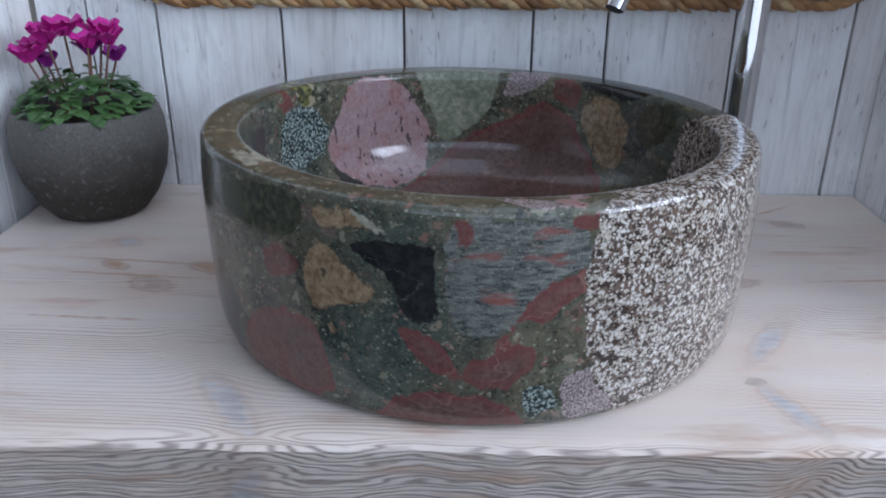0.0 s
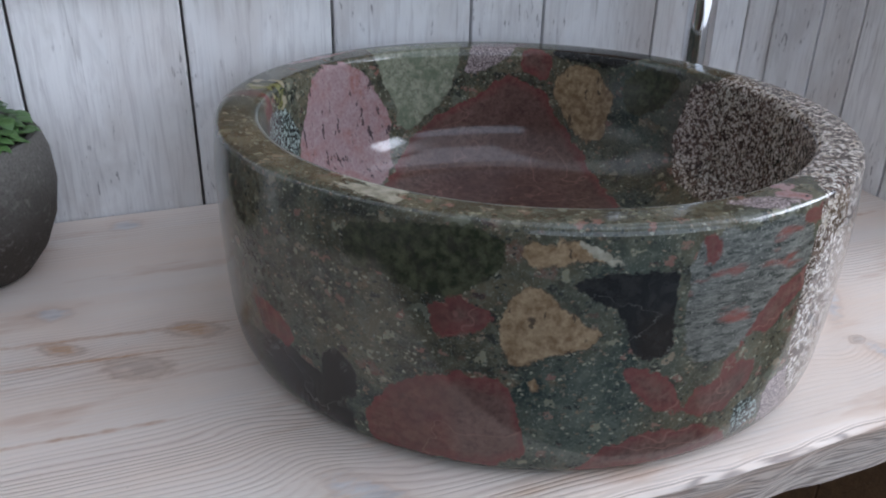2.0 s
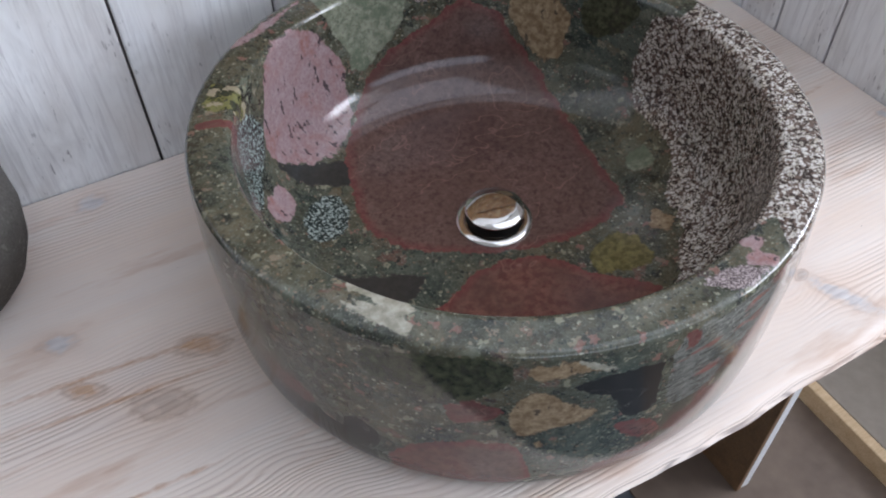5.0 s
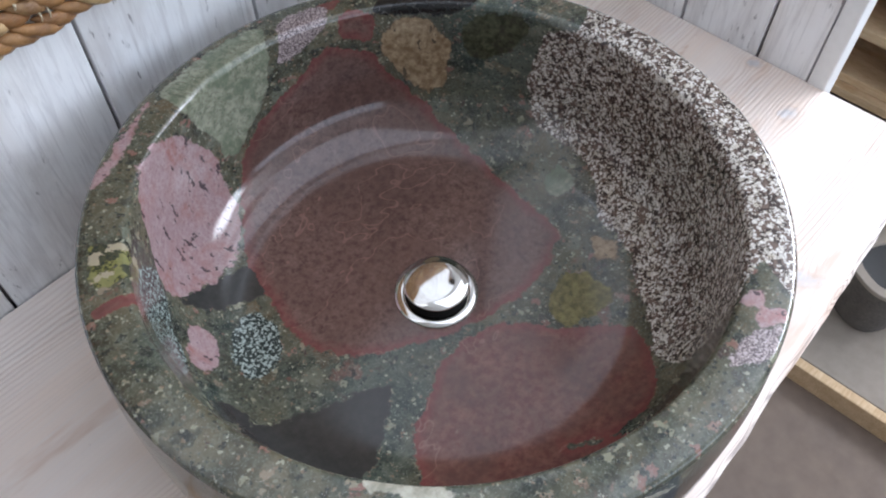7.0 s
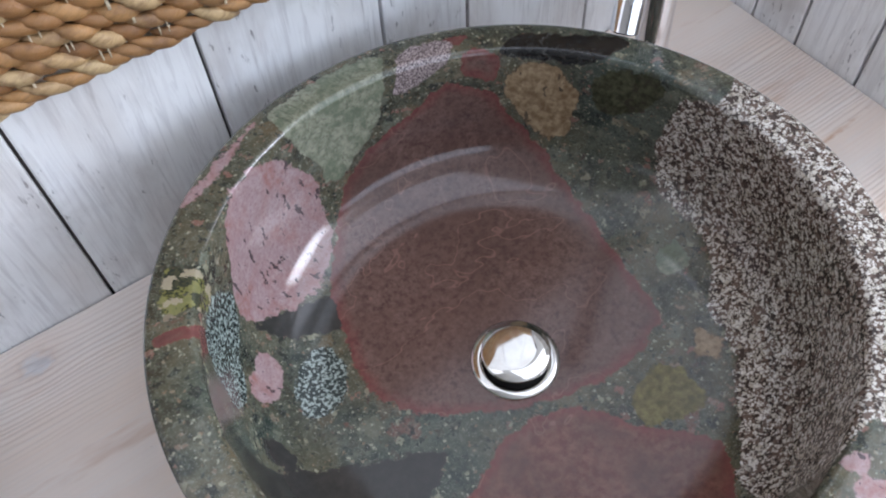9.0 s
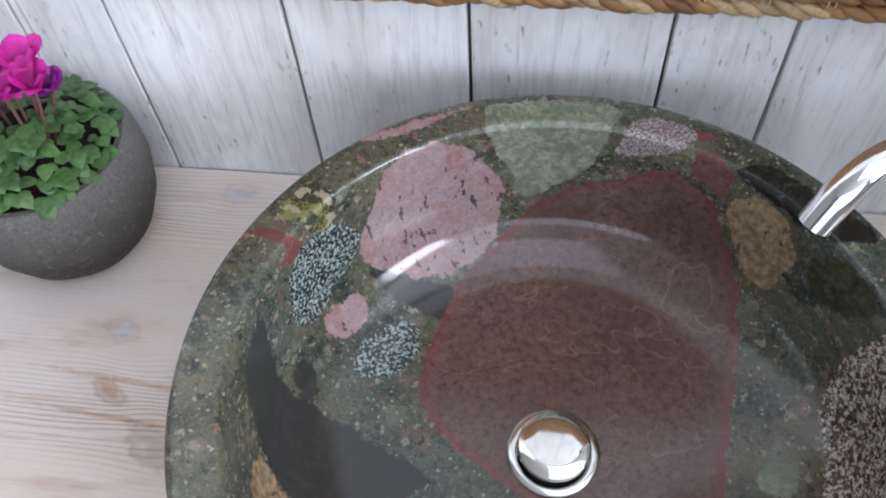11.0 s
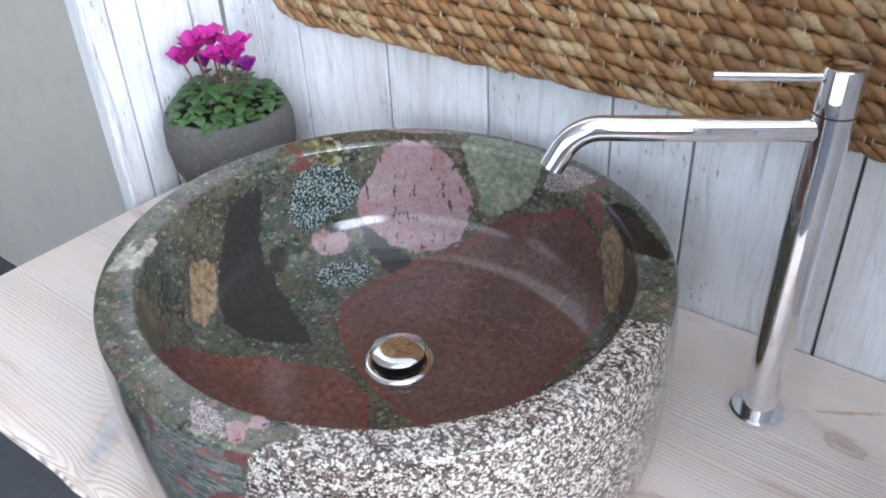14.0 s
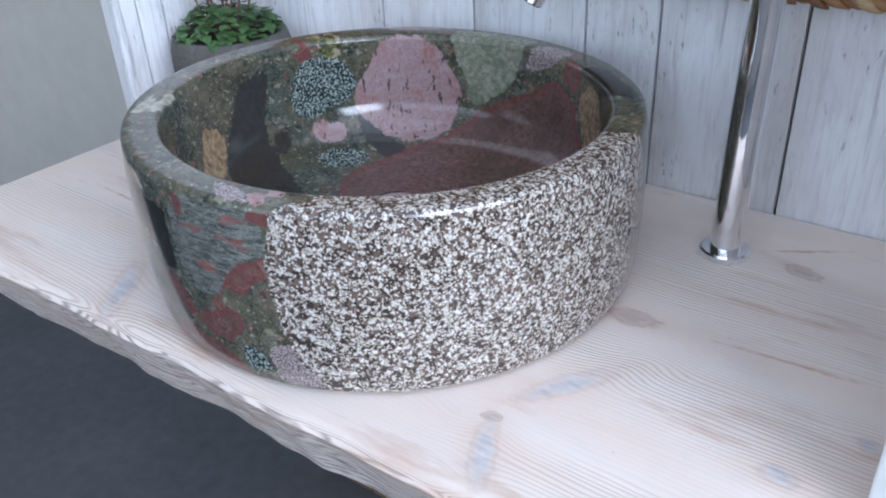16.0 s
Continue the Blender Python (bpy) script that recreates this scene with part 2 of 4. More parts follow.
def conglomerate():
    """Polished conglomerate: the pebbles' outlines come with the mesh, one distance for each kind of stone."""
    n = Nodes("polished_conglomerate")
    at = n.coords()
    ragged = n.math("ADD", n.math("MULTIPLY", n.math("SUBTRACT", n.noise(at, 55, 5, 0.65), 0.5), 0.019),
                    n.math("MULTIPLY", n.math("SUBTRACT", n.noise(at, 260, 3, 0.6), 0.5), 0.006))
    fine, mid, broad = n.noise(at, 700, 4, 0.65), n.noise(at, 150, 5, 0.62), n.noise(at, 28, 4, 0.6, 0.6)
    lines = n.noise(n.stretch(at, (80, 80, 300)), 1.0, 6, 0.72, 0.8)
    grains = n.cells(at, 260, "Distance")
    tint = n.cells(at, 260, "Color")
    tone = n.tree.nodes.new("ShaderNodeSeparateColor")
    n.put(tone.inputs[0], tint)
    chance = tone.outputs[0]

    def shaken(scale, by):
        """Coordinates jolted by noise, so that cells get broken outlines."""
        node = n.tree.nodes.new("ShaderNodeVectorMath")
        node.operation = "MULTIPLY_ADD"
        n.put(node.inputs[0], n.noise(at, scale, 3, 0.6, out="Color"))
        node.inputs[1].default_value = (by, by, by)
        n.put(node.inputs[2], at)
        return node.outputs[0]

    jolted, rough_at = shaken(380, 0.0052), shaken(130, 0.016)

    # the green-grey ground with its small broken bits
    ground = n.mix(n.ramp(broad, 0.36, 0.64), (0.023, 0.032, 0.026), (0.086, 0.090, 0.064))
    zone = n.noise(at, 7.5, 3, 0.55)
    ground = n.mix(n.ramp(zone, 0.42, 0.56, 0.0, 0.65), ground, n.mix(n.ramp(broad, 0.36, 0.64), (0.037, 0.033, 0.020), (0.139, 0.117, 0.071)))
    ground = n.mix(n.ramp(zone, 0.46, 0.36, 0.0, 0.55), ground, n.mix(n.ramp(broad, 0.36, 0.64), (0.027, 0.046, 0.040), (0.099, 0.129, 0.111)))
    ground = n.mix(n.ramp(mid, 0.46, 0.70, 0.0, 0.55), ground, (0.139, 0.152, 0.113))
    lumps = n.tree.nodes.new("ShaderNodeSeparateColor")
    lump_at = n.stretch(shaken(48, 0.040), (1, 1, 1.3))
    n.put(lumps.inputs[0], n.cells(lump_at, 42, "Color"))
    lump = n.mix(n.ramp(lumps.outputs[1], 0.25, 0.45), (0.035, 0.039, 0.032), n.mix(n.ramp(lumps.outputs[1], 0.55, 0.75), (0.133, 0.146, 0.106), n.mix(n.ramp(lumps.outputs[1], 0.80, 0.9), (0.127, 0.092, 0.050), (0.151, 0.067, 0.052))))
    lump = n.mix(n.ramp(mid, 0.42, 0.66, 0.0, 0.5), lump, (0.197, 0.194, 0.151))
    lump_inside = n.ramp(n.cells(lump_at, 42, "Distance"), 0.30, 0.44, 1.0, 0.0)
    ground = n.mix(n.math("MULTIPLY", lump_inside, n.ramp(lumps.outputs[0], 0.40, 0.50, 0.0, 0.72)), ground, lump)
    bits = n.cells(n.stretch(rough_at, (1, 1, 1.4)), 105, "Color")
    sep = n.tree.nodes.new("ShaderNodeSeparateColor")
    n.put(sep.inputs[0], bits)
    gap = n.ramp(n.cells(n.stretch(rough_at, (1, 1, 1.4)), 105, "Distance"), 0.34, 0.46, 1.0, 0.0)
    ground = n.mix(n.math("MULTIPLY", gap, n.ramp(sep.outputs[0], 0.78, 0.82, 0.0, 0.65)), ground, n.mix(n.ramp(sep.outputs[1], 0.3, 0.7), (0.30, 0.29, 0.20), (0.27, 0.13, 0.105)))
    ground = n.mix(n.math("MULTIPLY", gap, n.ramp(sep.outputs[2], 0.84, 0.87, 0.0, 0.8)), ground, (0.02, 0.024, 0.022))
    small = n.stretch(jolted, (1, 1, 1.5), (0.3, 0.5, 0.1))
    chips = n.tree.nodes.new("ShaderNodeSeparateColor")
    n.put(chips.inputs[0], n.cells(small, 270, "Color"))
    chip_gap = n.ramp(n.cells(small, 270, "Distance"), 0.30, 0.42, 1.0, 0.0)
    ground = n.mix(n.math("MULTIPLY", chip_gap, n.ramp(chips.outputs[0], 0.66, 0.70, 0.0, 0.75)), ground, n.mix(n.ramp(chips.outputs[1], 0.4, 0.6), (0.34, 0.34, 0.25), (0.21, 0.15, 0.10)))
    ground = n.mix(n.math("MULTIPLY", chip_gap, n.ramp(chips.outputs[2], 0.68, 0.72, 0.0, 0.8)), ground, (0.022, 0.030, 0.028))
    ground = n.mix(n.ramp(n.noise(at, 430, 4, 0.7), 0.54, 0.64, 0.0, 0.35), ground, (0.20, 0.22, 0.18))
    ground = n.mix(n.ramp(fine, 0.60, 0.68, 0.0, 0.42), ground, (0.42, 0.44, 0.38))

    def stone(dark, light, low=0.38, high=0.64, by=mid):
        return n.mix(n.ramp(by, low, high), dark, light)

    veins = n.math("ABSOLUTE", n.math("SUBTRACT", n.noise(at, 14, 5, 0.6, 0.8), 0.5))
    front = n.tree.nodes.new("ShaderNodeSeparateXYZ")
    n.put(front.inputs[0], at)
    red = stone((0.081, 0.044, 0.038), (0.167, 0.099, 0.083))
    red = n.mix(n.ramp(n.noise(at, 320, 4, 0.65), 0.42, 0.66, 0.0, 0.55), red, (0.213, 0.136, 0.113))
    red = n.mix(n.math("MULTIPLY", n.ramp(front.outputs[1], -0.045, -0.065), n.ramp(front.outputs[1], -0.206, -0.198)), red, stone((0.121, 0.046, 0.038), (0.213, 0.097, 0.076)))
    red = n.mix(n.ramp(broad, 0.4, 0.66, 0.0, 0.55), red, (0.121, 0.067, 0.055))
    red = n.mix(n.ramp(n.math("ADD", n.attribute("red"), ragged), 0.001, 0.011, 0.5, 0.0), red, (0.190, 0.041, 0.041))
    red = n.mix(n.ramp(n.noise(at, 9, 5, 0.7, 0.5), 0.50, 0.64, 0.0, 0.5), red, (0.083, 0.048, 0.041))
    crack = n.math("ABSOLUTE", n.math("SUBTRACT", n.noise(n.stretch(at, (5, 9, 7), (0, 0, 0.6)), 1.0, 4, 0.6, 0.3), 0.5))
    red = n.mix(n.ramp(crack, 0.0, 0.004, 0.5, 0.0), red, (0.310, 0.172, 0.138))
    flecks = n.noise(n.stretch(jolted, (150, 150, 50), (0.35, 0.25, 0.2)), 1.0, 2, 0.5)
    pink = n.mix(n.ramp(broad, 0.44, 0.66), (0.333, 0.231, 0.237), (0.315, 0.155, 0.143))
    pink = n.mix(n.ramp(mid, 0.4, 0.65, 0.0, 0.7), pink, (0.405, 0.311, 0.307))
    pink = n.mix(n.ramp(n.noise(at, 380, 4, 0.7), 0.5, 0.62, 0.0, 0.45), pink, (0.225, 0.118, 0.116))
    pink = n.mix(n.ramp(flecks, 0.635, 0.67, 0.0, 0.9), pink, (0.054, 0.042, 0.046))
    sage = stone((0.165, 0.180, 0.125), (0.31, 0.32, 0.235), 0.38, 0.62)
    sage = n.mix(n.ramp(n.noise(at, 340, 4, 0.7), 0.52, 0.64, 0.0, 0.55), sage, (0.10, 0.11, 0.09))
    sage = n.mix(n.ramp(broad, 0.50, 0.66, 0.0, 0.7), sage, (0.115, 0.145, 0.095))
    sage = n.mix(n.ramp(veins, 0.0, 0.005, 0.55, 0.0), sage, (0.08, 0.085, 0.06))
    grey = n.mix(n.ramp(fine, 0.44, 0.58), (0.11, 0.085, 0.085), (0.46, 0.38, 0.37))
    black = stone((0.010, 0.011, 0.011), (0.026, 0.026, 0.025))
    black = n.mix(n.ramp(veins, 0.0, 0.004, 0.7, 0.0), black, (0.20, 0.20, 0.18))
    tan = stone((0.19, 0.125, 0.068), (0.38, 0.285, 0.175))
    tan = n.mix(n.ramp(flecks, 0.65, 0.69, 0.0, 0.8), tan, (0.05, 0.04, 0.03))
    moss = stone((0.026, 0.032, 0.017), (0.088, 0.092, 0.052))
    moss = n.mix(n.ramp(n.noise(at, 90, 4, 0.7), 0.50, 0.62, 0.0, 0.8), moss, (0.030, 0.030, 0.022))
    olive = stone((0.085, 0.072, 0.022), (0.20, 0.170, 0.060))
    olive = n.mix(n.ramp(fine, 0.58, 0.66, 0.0, 0.6), olive, (0.035, 0.030, 0.016))
    shards = n.tree.nodes.new("ShaderNodeSeparateColor")
    n.put(shards.inputs[0], n.cells(shaken(150, 0.012), 130, "Color"))
    yellow = n.mix(n.ramp(n.noise(at, 330, 4, 0.65), 0.44, 0.56), (0.035, 0.042, 0.024), (0.17, 0.165, 0.055))
    yellow = n.mix(n.ramp(shards.outputs[0], 0.46, 0.48, 0.0, 0.85), yellow, n.mix(n.ramp(shards.outputs[1], 0.52, 0.56), (0.36, 0.31, 0.22), (0.20, 0.195, 0.08)))
    yellow = n.mix(n.ramp(shards.outputs[2], 0.70, 0.72, 0.0, 0.8), yellow, (0.03, 0.036, 0.03))
    slate = stone((0.031, 0.031, 0.029), (0.046, 0.045, 0.042), 0.25, 0.75)
    snow = n.mix(n.ramp(n.noise(at, 380, 4, 0.62), 0.49, 0.57), (0.024, 0.034, 0.032), (0.33, 0.39, 0.36))
    gneiss = n.mix(n.ramp(lines, 0.38, 0.66), (0.040, 0.048, 0.043), (0.23, 0.235, 0.21))
    gneiss = n.mix(n.ramp(fine, 0.58, 0.66, 0.0, 0.6), gneiss, (0.42, 0.42, 0.38))
    gneiss = n.mix(n.ramp(n.noise(n.stretch(at, (16, 16, 46)), 1.0, 4), 0.58, 0.66, 0.0, 0.75), gneiss, (0.26, 0.075, 0.060))
    pale = stone((0.26, 0.25, 0.19), (0.44, 0.42, 0.34))
    def grains_of(scale, share):
        """Angular grains of one size: a share of broken cells, each with a thin dark border."""
        pick = n.tree.nodes.new("ShaderNodeSeparateColor")
        n.put(pick.inputs[0], n.cells(jolted, scale, "Color"))
        border = n.tree.nodes.new("ShaderNodeTexVoronoi")
        border.feature = "DISTANCE_TO_EDGE"
        n.put(border.inputs["Vector"], jolted)
        n.put(border.inputs["Scale"], scale)
        return n.math("MULTIPLY", n.ramp(pick.outputs[0], 1 - share, 1.02 - share), n.ramp(border.outputs["Distance"], 0.04, 0.13))

    white_grain = n.math("MAXIMUM", grains_of(320, 0.34), grains_of(500, 0.38))
    granite = n.mix(white_grain, n.mix(n.ramp(chance, 0.4, 0.6), (0.052, 0.038, 0.032), (0.150, 0.108, 0.086)), n.mix(chance, (0.48, 0.42, 0.34), (0.76, 0.73, 0.68)))

    colour = ground
    for name, look_of in (("gneiss", gneiss), ("slate", slate), ("black", black), ("moss", moss), ("red", red), ("pink", pink), ("sage", sage), ("grey", grey),
                          ("tan", tan), ("olive", olive), ("yellow", yellow), ("snow", snow), ("pale", pale), ("granite", granite)):
        inside = n.ramp(n.math("ADD", n.attribute(name), ragged), -0.0008, 0.0008)
        rim = n.ramp(n.math("ABSOLUTE", n.math("ADD", n.attribute(name), ragged)), 0.0, 0.0014, 0.32, 0.0)
        colour = n.mix(inside, colour, look_of)
        if name in ("red", "sage", "tan"):
            colour = n.mix(rim, colour, (0.05, 0.03, 0.028) if name != "red" else (0.20, 0.05, 0.045))
    return n.done(colour, n.ramp(mid, 0.3, 0.7, 0.085, 0.125), 0.0, fine, 0.00008, 0.4, IOR=1.55, Coat_Weight=0.08, Coat_Roughness=0.06)


def braided_rush():
    n = Nodes("braided_rush")
    island = n.tree.nodes.new("ShaderNodeNewGeometry").outputs["Random Per Island"]
    obj = n.math("FRACT", n.math("ADD", island, n.tree.nodes.new("ShaderNodeObjectInfo").outputs["Random"]))
    at = n.add("ShaderNodeMapping", "Vector", Vector=n.tree.nodes.new("ShaderNodeNewGeometry").outputs["Position"], Rotation=(0, 0.4, 0))
    fibre = n.noise(n.stretch(at, (60, 300, 420)), 1.0, 5, 0.65, 0.8)
    mottle = n.noise(at, 45, 4)
    colour = n.mix(obj, (0.42, 0.222, 0.083), (0.22, 0.095, 0.03))
    colour = n.mix(n.ramp(n.math("FRACT", n.math("MULTIPLY", obj, 17.3)), 0.6, 0.9, 0.0, 0.8), colour, (0.55, 0.41, 0.22))
    colour = n.mix(n.ramp(mottle, 0.50, 0.66, 0.0, 0.8), colour, (0.14, 0.065, 0.028))
    colour = n.mix(n.ramp(fibre, 0.48, 0.68, 0.0, 0.6), colour, (0.22, 0.12, 0.05))
    return n.done(colour, 0.42, 0.0, fibre, 0.0012, 0.9)


def simple(name, colour, rough, metal=0.0, **more):
    n = Nodes(name)
    broad = n.noise(n.coords(), 40, 4)
    return n.done(n.mix(n.ramp(broad, 0.3, 0.7), tuple(c * 0.9 for c in colour), tuple(min(1, c * 1.08) for c in colour)), rough, metal, **more)


BOARD = whitewashed_planks()
PINE = limed_pine()
STONE = conglomerate()
RUSH = braided_rush()
THREAD = plain_material("pale_thread", (0.50, 0.42, 0.28), (0.62, 0.54, 0.40), 90.0, 0.8)
JOINT = plain_material("dark_joint", (0.10, 0.088, 0.082), (0.17, 0.15, 0.14))
CHROME = simple("chrome", (0.86, 0.86, 0.88), 0.045, 1.0)
STEEL = simple("polished_steel", (0.80, 0.78, 0.75), 0.07, 1.0)
BLACK_GAP = simple("gap_black", (0.012, 0.012, 0.012), 0.5)
CONCRETE = plain_material("screed_floor", (0.075, 0.080, 0.088), (0.115, 0.12, 0.13), 5.0, 0.75)
BROWN_FLOOR = plain_material("brown_floor_board", (0.13, 0.092, 0.068), (0.19, 0.14, 0.105), 5.0, 0.7)
GREY_PLASTER = plain_material("warm_plaster", (0.64, 0.61, 0.54), (0.72, 0.68, 0.60), 3.0, 0.85)
# Unseen walls, kept dark to hold back bounced light.
UNSEEN_WALL = plain_material("unseen_wall_grey", (0.30, 0.29, 0.28), (0.37, 0.36, 0.35), 3.0, 0.85)
# Unseen ceiling, kept white to bounce daylight down.
UNSEEN_CEILING = plain_material("unseen_ceiling_white", (0.74, 0.74, 0.73), (0.82, 0.82, 0.81), 3.0, 0.85)
def two_tone_stone():
    """Rough stone, dusty grey above, darker brown towards the bottom."""
    n = Nodes("two_tone_stone")
    at = n.coords()
    split = n.tree.nodes.new("ShaderNodeSeparateXYZ")
    n.put(split.inputs[0], at)
    fine, mid = n.noise(at, 420, 5, 0.65), n.noise(at, 40, 4, 0.6)
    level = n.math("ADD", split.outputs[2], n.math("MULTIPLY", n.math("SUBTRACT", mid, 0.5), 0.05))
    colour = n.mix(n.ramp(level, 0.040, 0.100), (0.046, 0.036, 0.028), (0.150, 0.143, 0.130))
    colour = n.mix(n.ramp(fine, 0.40, 0.66, 0.0, 0.6), colour, (0.055, 0.047, 0.039))
    colour = n.mix(n.ramp(n.noise(at, 150, 4), 0.58, 0.70, 0.0, 0.5), colour, (0.25, 0.24, 0.215))
    return n.done(colour, 0.85, 0.0, n.math("ADD", fine, mid), 0.0016, 0.9)


TWO_TONE_STONE = two_tone_stone()
SOIL = plain_material("potting_soil", (0.02, 0.014, 0.01), (0.05, 0.035, 0.025), 90.0, 0.95, 0.003)
LEAF = plain_material("cyclamen_leaf", (0.030, 0.075, 0.022), (0.095, 0.19, 0.055), 40.0, 0.45, 0.0006)
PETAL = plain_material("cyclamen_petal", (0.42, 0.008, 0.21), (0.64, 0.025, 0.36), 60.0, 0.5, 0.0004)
# Darker copy of the petal colour: shade painted into some blossoms.
SHADED_PETAL = plain_material("shaded_petal", (0.22, 0.01, 0.20), (0.38, 0.03, 0.36), 60.0, 0.5, 0.0004)
STEM = plain_material("cyclamen_stem", (0.12, 0.045, 0.04), (0.20, 0.10, 0.07), 80.0, 0.5)
PALLET = plain_material("raw_pallet_wood", (0.52, 0.34, 0.18), (0.72, 0.54, 0.34), 8.0, 0.7, 0.0008, (1, 6, 6))
SLAB = plain_material("pale_display_slab", (0.25, 0.21, 0.17), (0.32, 0.27, 0.22), 7.0, 0.75)
TUB = plain_material("grey_stone_tub", (0.085, 0.075, 0.066), (0.15, 0.135, 0.12), 30.0, 0.8, 0.001)
# Brown for the boards below the counter, with their shade in the colour.
SHADED_BOARD = plain_material("shaded_brown_board", (0.16, 0.09, 0.045), (0.28, 0.17, 0.09), 6.0, 0.65, 0.001, (1, 8, 8))
FRAME_WHITE = plain_material("white_frame_paint", (0.74, 0.74, 0.73), (0.80, 0.80, 0.79), 20.0, 0.45, 0.0002)

# ---- building helpers ----
def part(name, bm, material, parent=None, label="", smooth=None):
    """Link a bmesh as one mesh object, under a thing or a part."""
    mesh = bpy.data.meshes.new(name)
    bmesh.ops.recalc_face_normals(bm, faces=bm.faces)
    bm.to_mesh(mesh)
    bm.free()
    mesh.materials.append(material)
    if smooth:
        mesh.shade_smooth()
        mesh.set_sharp_from_angle(angle=radians(smooth))
    ob = new(name, mesh)
    ob.parent = parent
    return tagged(ob, label)


def empty(name, label, category, group="", place=(0, 0, 0)):
    ob = new(name)
    ob.empty_display_size = 0.02
    ob.location = place
    return tagged(ob, label, category, group)


def box(bm, low, high, bevel=0.0, m=None):
    made = bmesh.ops.create_cube(bm, size=1.0)["verts"]
    for v in made:
        v.co = Vector([low[i] + (v.co[i] + 0.5) * (high[i] - low[i]) for i in range(3)])
    if m:
        bmesh.ops.transform(bm, matrix=m, verts=made)
    if bevel:
        edges = list({e for v in made for e in v.link_edges})
        bmesh.ops.bevel(bm, geom=edges, offset=bevel, segments=2, affect="EDGES", profile=0.6)
    return bm


def boxed(low, high, bevel=0.0):
    return box(bmesh.new(), low, high, bevel)


def spun(bm, profile, turns=48, centre=(0, 0, 0), close=False):
    """Spin (radius, height) pairs about the upright axis."""
    rings = []
    for r, h in profile:
        if r < 1e-6:
            rings.append([bm.verts.new((centre[0], centre[1], centre[2] + h))] * turns)
        else:
            rings.append([bm.verts.new((centre[0] + r * math.cos(2 * math.pi * i / turns), centre[1] + r * math.sin(2 * math.pi * i / turns), centre[2] + h)) for i in range(turns)])
    pairs = list(zip(rings, rings[1:])) + ([(rings[-1], rings[0])] if close else [])
    for a, b in pairs:
        for i in range(turns):
            j = (i + 1) % turns
            corners = list(dict.fromkeys((a[i], a[j], b[j], b[i])))
            if len(corners) > 2:
                bm.faces.new(corners)
    return bm


def tube(bm, points, radius, sides=16, ends=True):
    """A round tube along points; radius is one number or one for each point."""
    points = [Vector(p) for p in points]
    radii = [radius] * len(points) if isinstance(radius, (int, float)) else radius
    side, rings = None, []
    for i, p in enumerate(points):
        ahead = (points[min(i + 1, len(points) - 1)] - points[max(i - 1, 0)]).normalized()
        if side is None:
            side = ahead.orthogonal().normalized()
        side = (side - ahead * side.dot(ahead)).normalized()
        up = ahead.cross(side)
        rings.append([bm.verts.new(p + radii[i] * (side * math.cos(2 * math.pi * k / sides) + up * math.sin(2 * math.pi * k / sides))) for k in range(sides)])
    for a, b in zip(rings, rings[1:]):
        for k in range(sides):
            bm.faces.new((a[k], a[(k + 1) % sides], b[(k + 1) % sides], b[k]))
    if ends:
        bm.faces.new(rings[0][::-1])
        bm.faces.new(rings[-1])
    return bm


# ---- room ----
TOP = 0.85
BACK, LEFT, RIGHT, FRONT = 0.925, -0.458, 0.588, 0.385


def structure(name, bm, material, label=""):
    return tagged(part(name, bm, material, None, label), kind="structure")


structure("floor", boxed((-3.0, -3.0, -0.1), (3.0, 3.0, 0.0)), CONCRETE)
structure("floor_brown", boxed((0.42, -1.2, -0.02), (3.0, 3.0, 0.004)), BROWN_FLOOR)
# Added ceiling out of view, open where the overhead fill hangs.
roof = bmesh.new()
for low, high in (((-3.1, -3.1, 3.0), (0.0, 3.1, 3.1)), ((2.4, -3.1, 3.0), (3.1, 3.1, 3.1)), ((0.0, -3.1, 3.0), (2.4, -0.8, 3.1)), ((0.0, 0.8, 3.0), (2.4, 3.1, 3.1))):
    box(roof, low, high)
structure("unseen_ceiling", roof, UNSEEN_CEILING)
structure("wall_plaster_back", boxed((-3.0, 1.03, 0.0), (-0.46, 1.10, 3.0)), GREY_PLASTER)
# Added walls out of view close the room and set the bounce.
structure("unseen_wall_west", boxed((-3.1, -3.0, 0.0), (-3.0, 3.0, 3.0)), UNSEEN_WALL)
structure("unseen_wall_north", boxed((-3.1, 3.0, 0.0), (3.1, 3.1, 3.0)), UNSEEN_WALL)
east = bmesh.new()
for low, high in (((3.0, -3.0, 0), (3.1, -2.1, 3)), ((3.0, 0.5, 0), (3.1, 3.0, 3)), ((3.0, -2.1, 0), (3.1, 0.5, 1.62)), ((3.0, -2.1, 2.82), (3.1, 0.5, 3))):
    box(east, low, high)
structure("unseen_wall_east", east, UNSEEN_WALL)
south = bmesh.new()
for low, high in (((-3.1, -3.1, 0), (-1.6, -3.0, 3)), ((2.8, -3.1, 0), (3.1, -3.0, 3)), ((-1.6, -3.1, 0), (2.8, -3.0, 0.6)), ((-1.6, -3.1, 2.9), (2.8, -3.0, 3))):
    box(south, low, high)
structure("unseen_wall_south", south, UNSEEN_WALL)


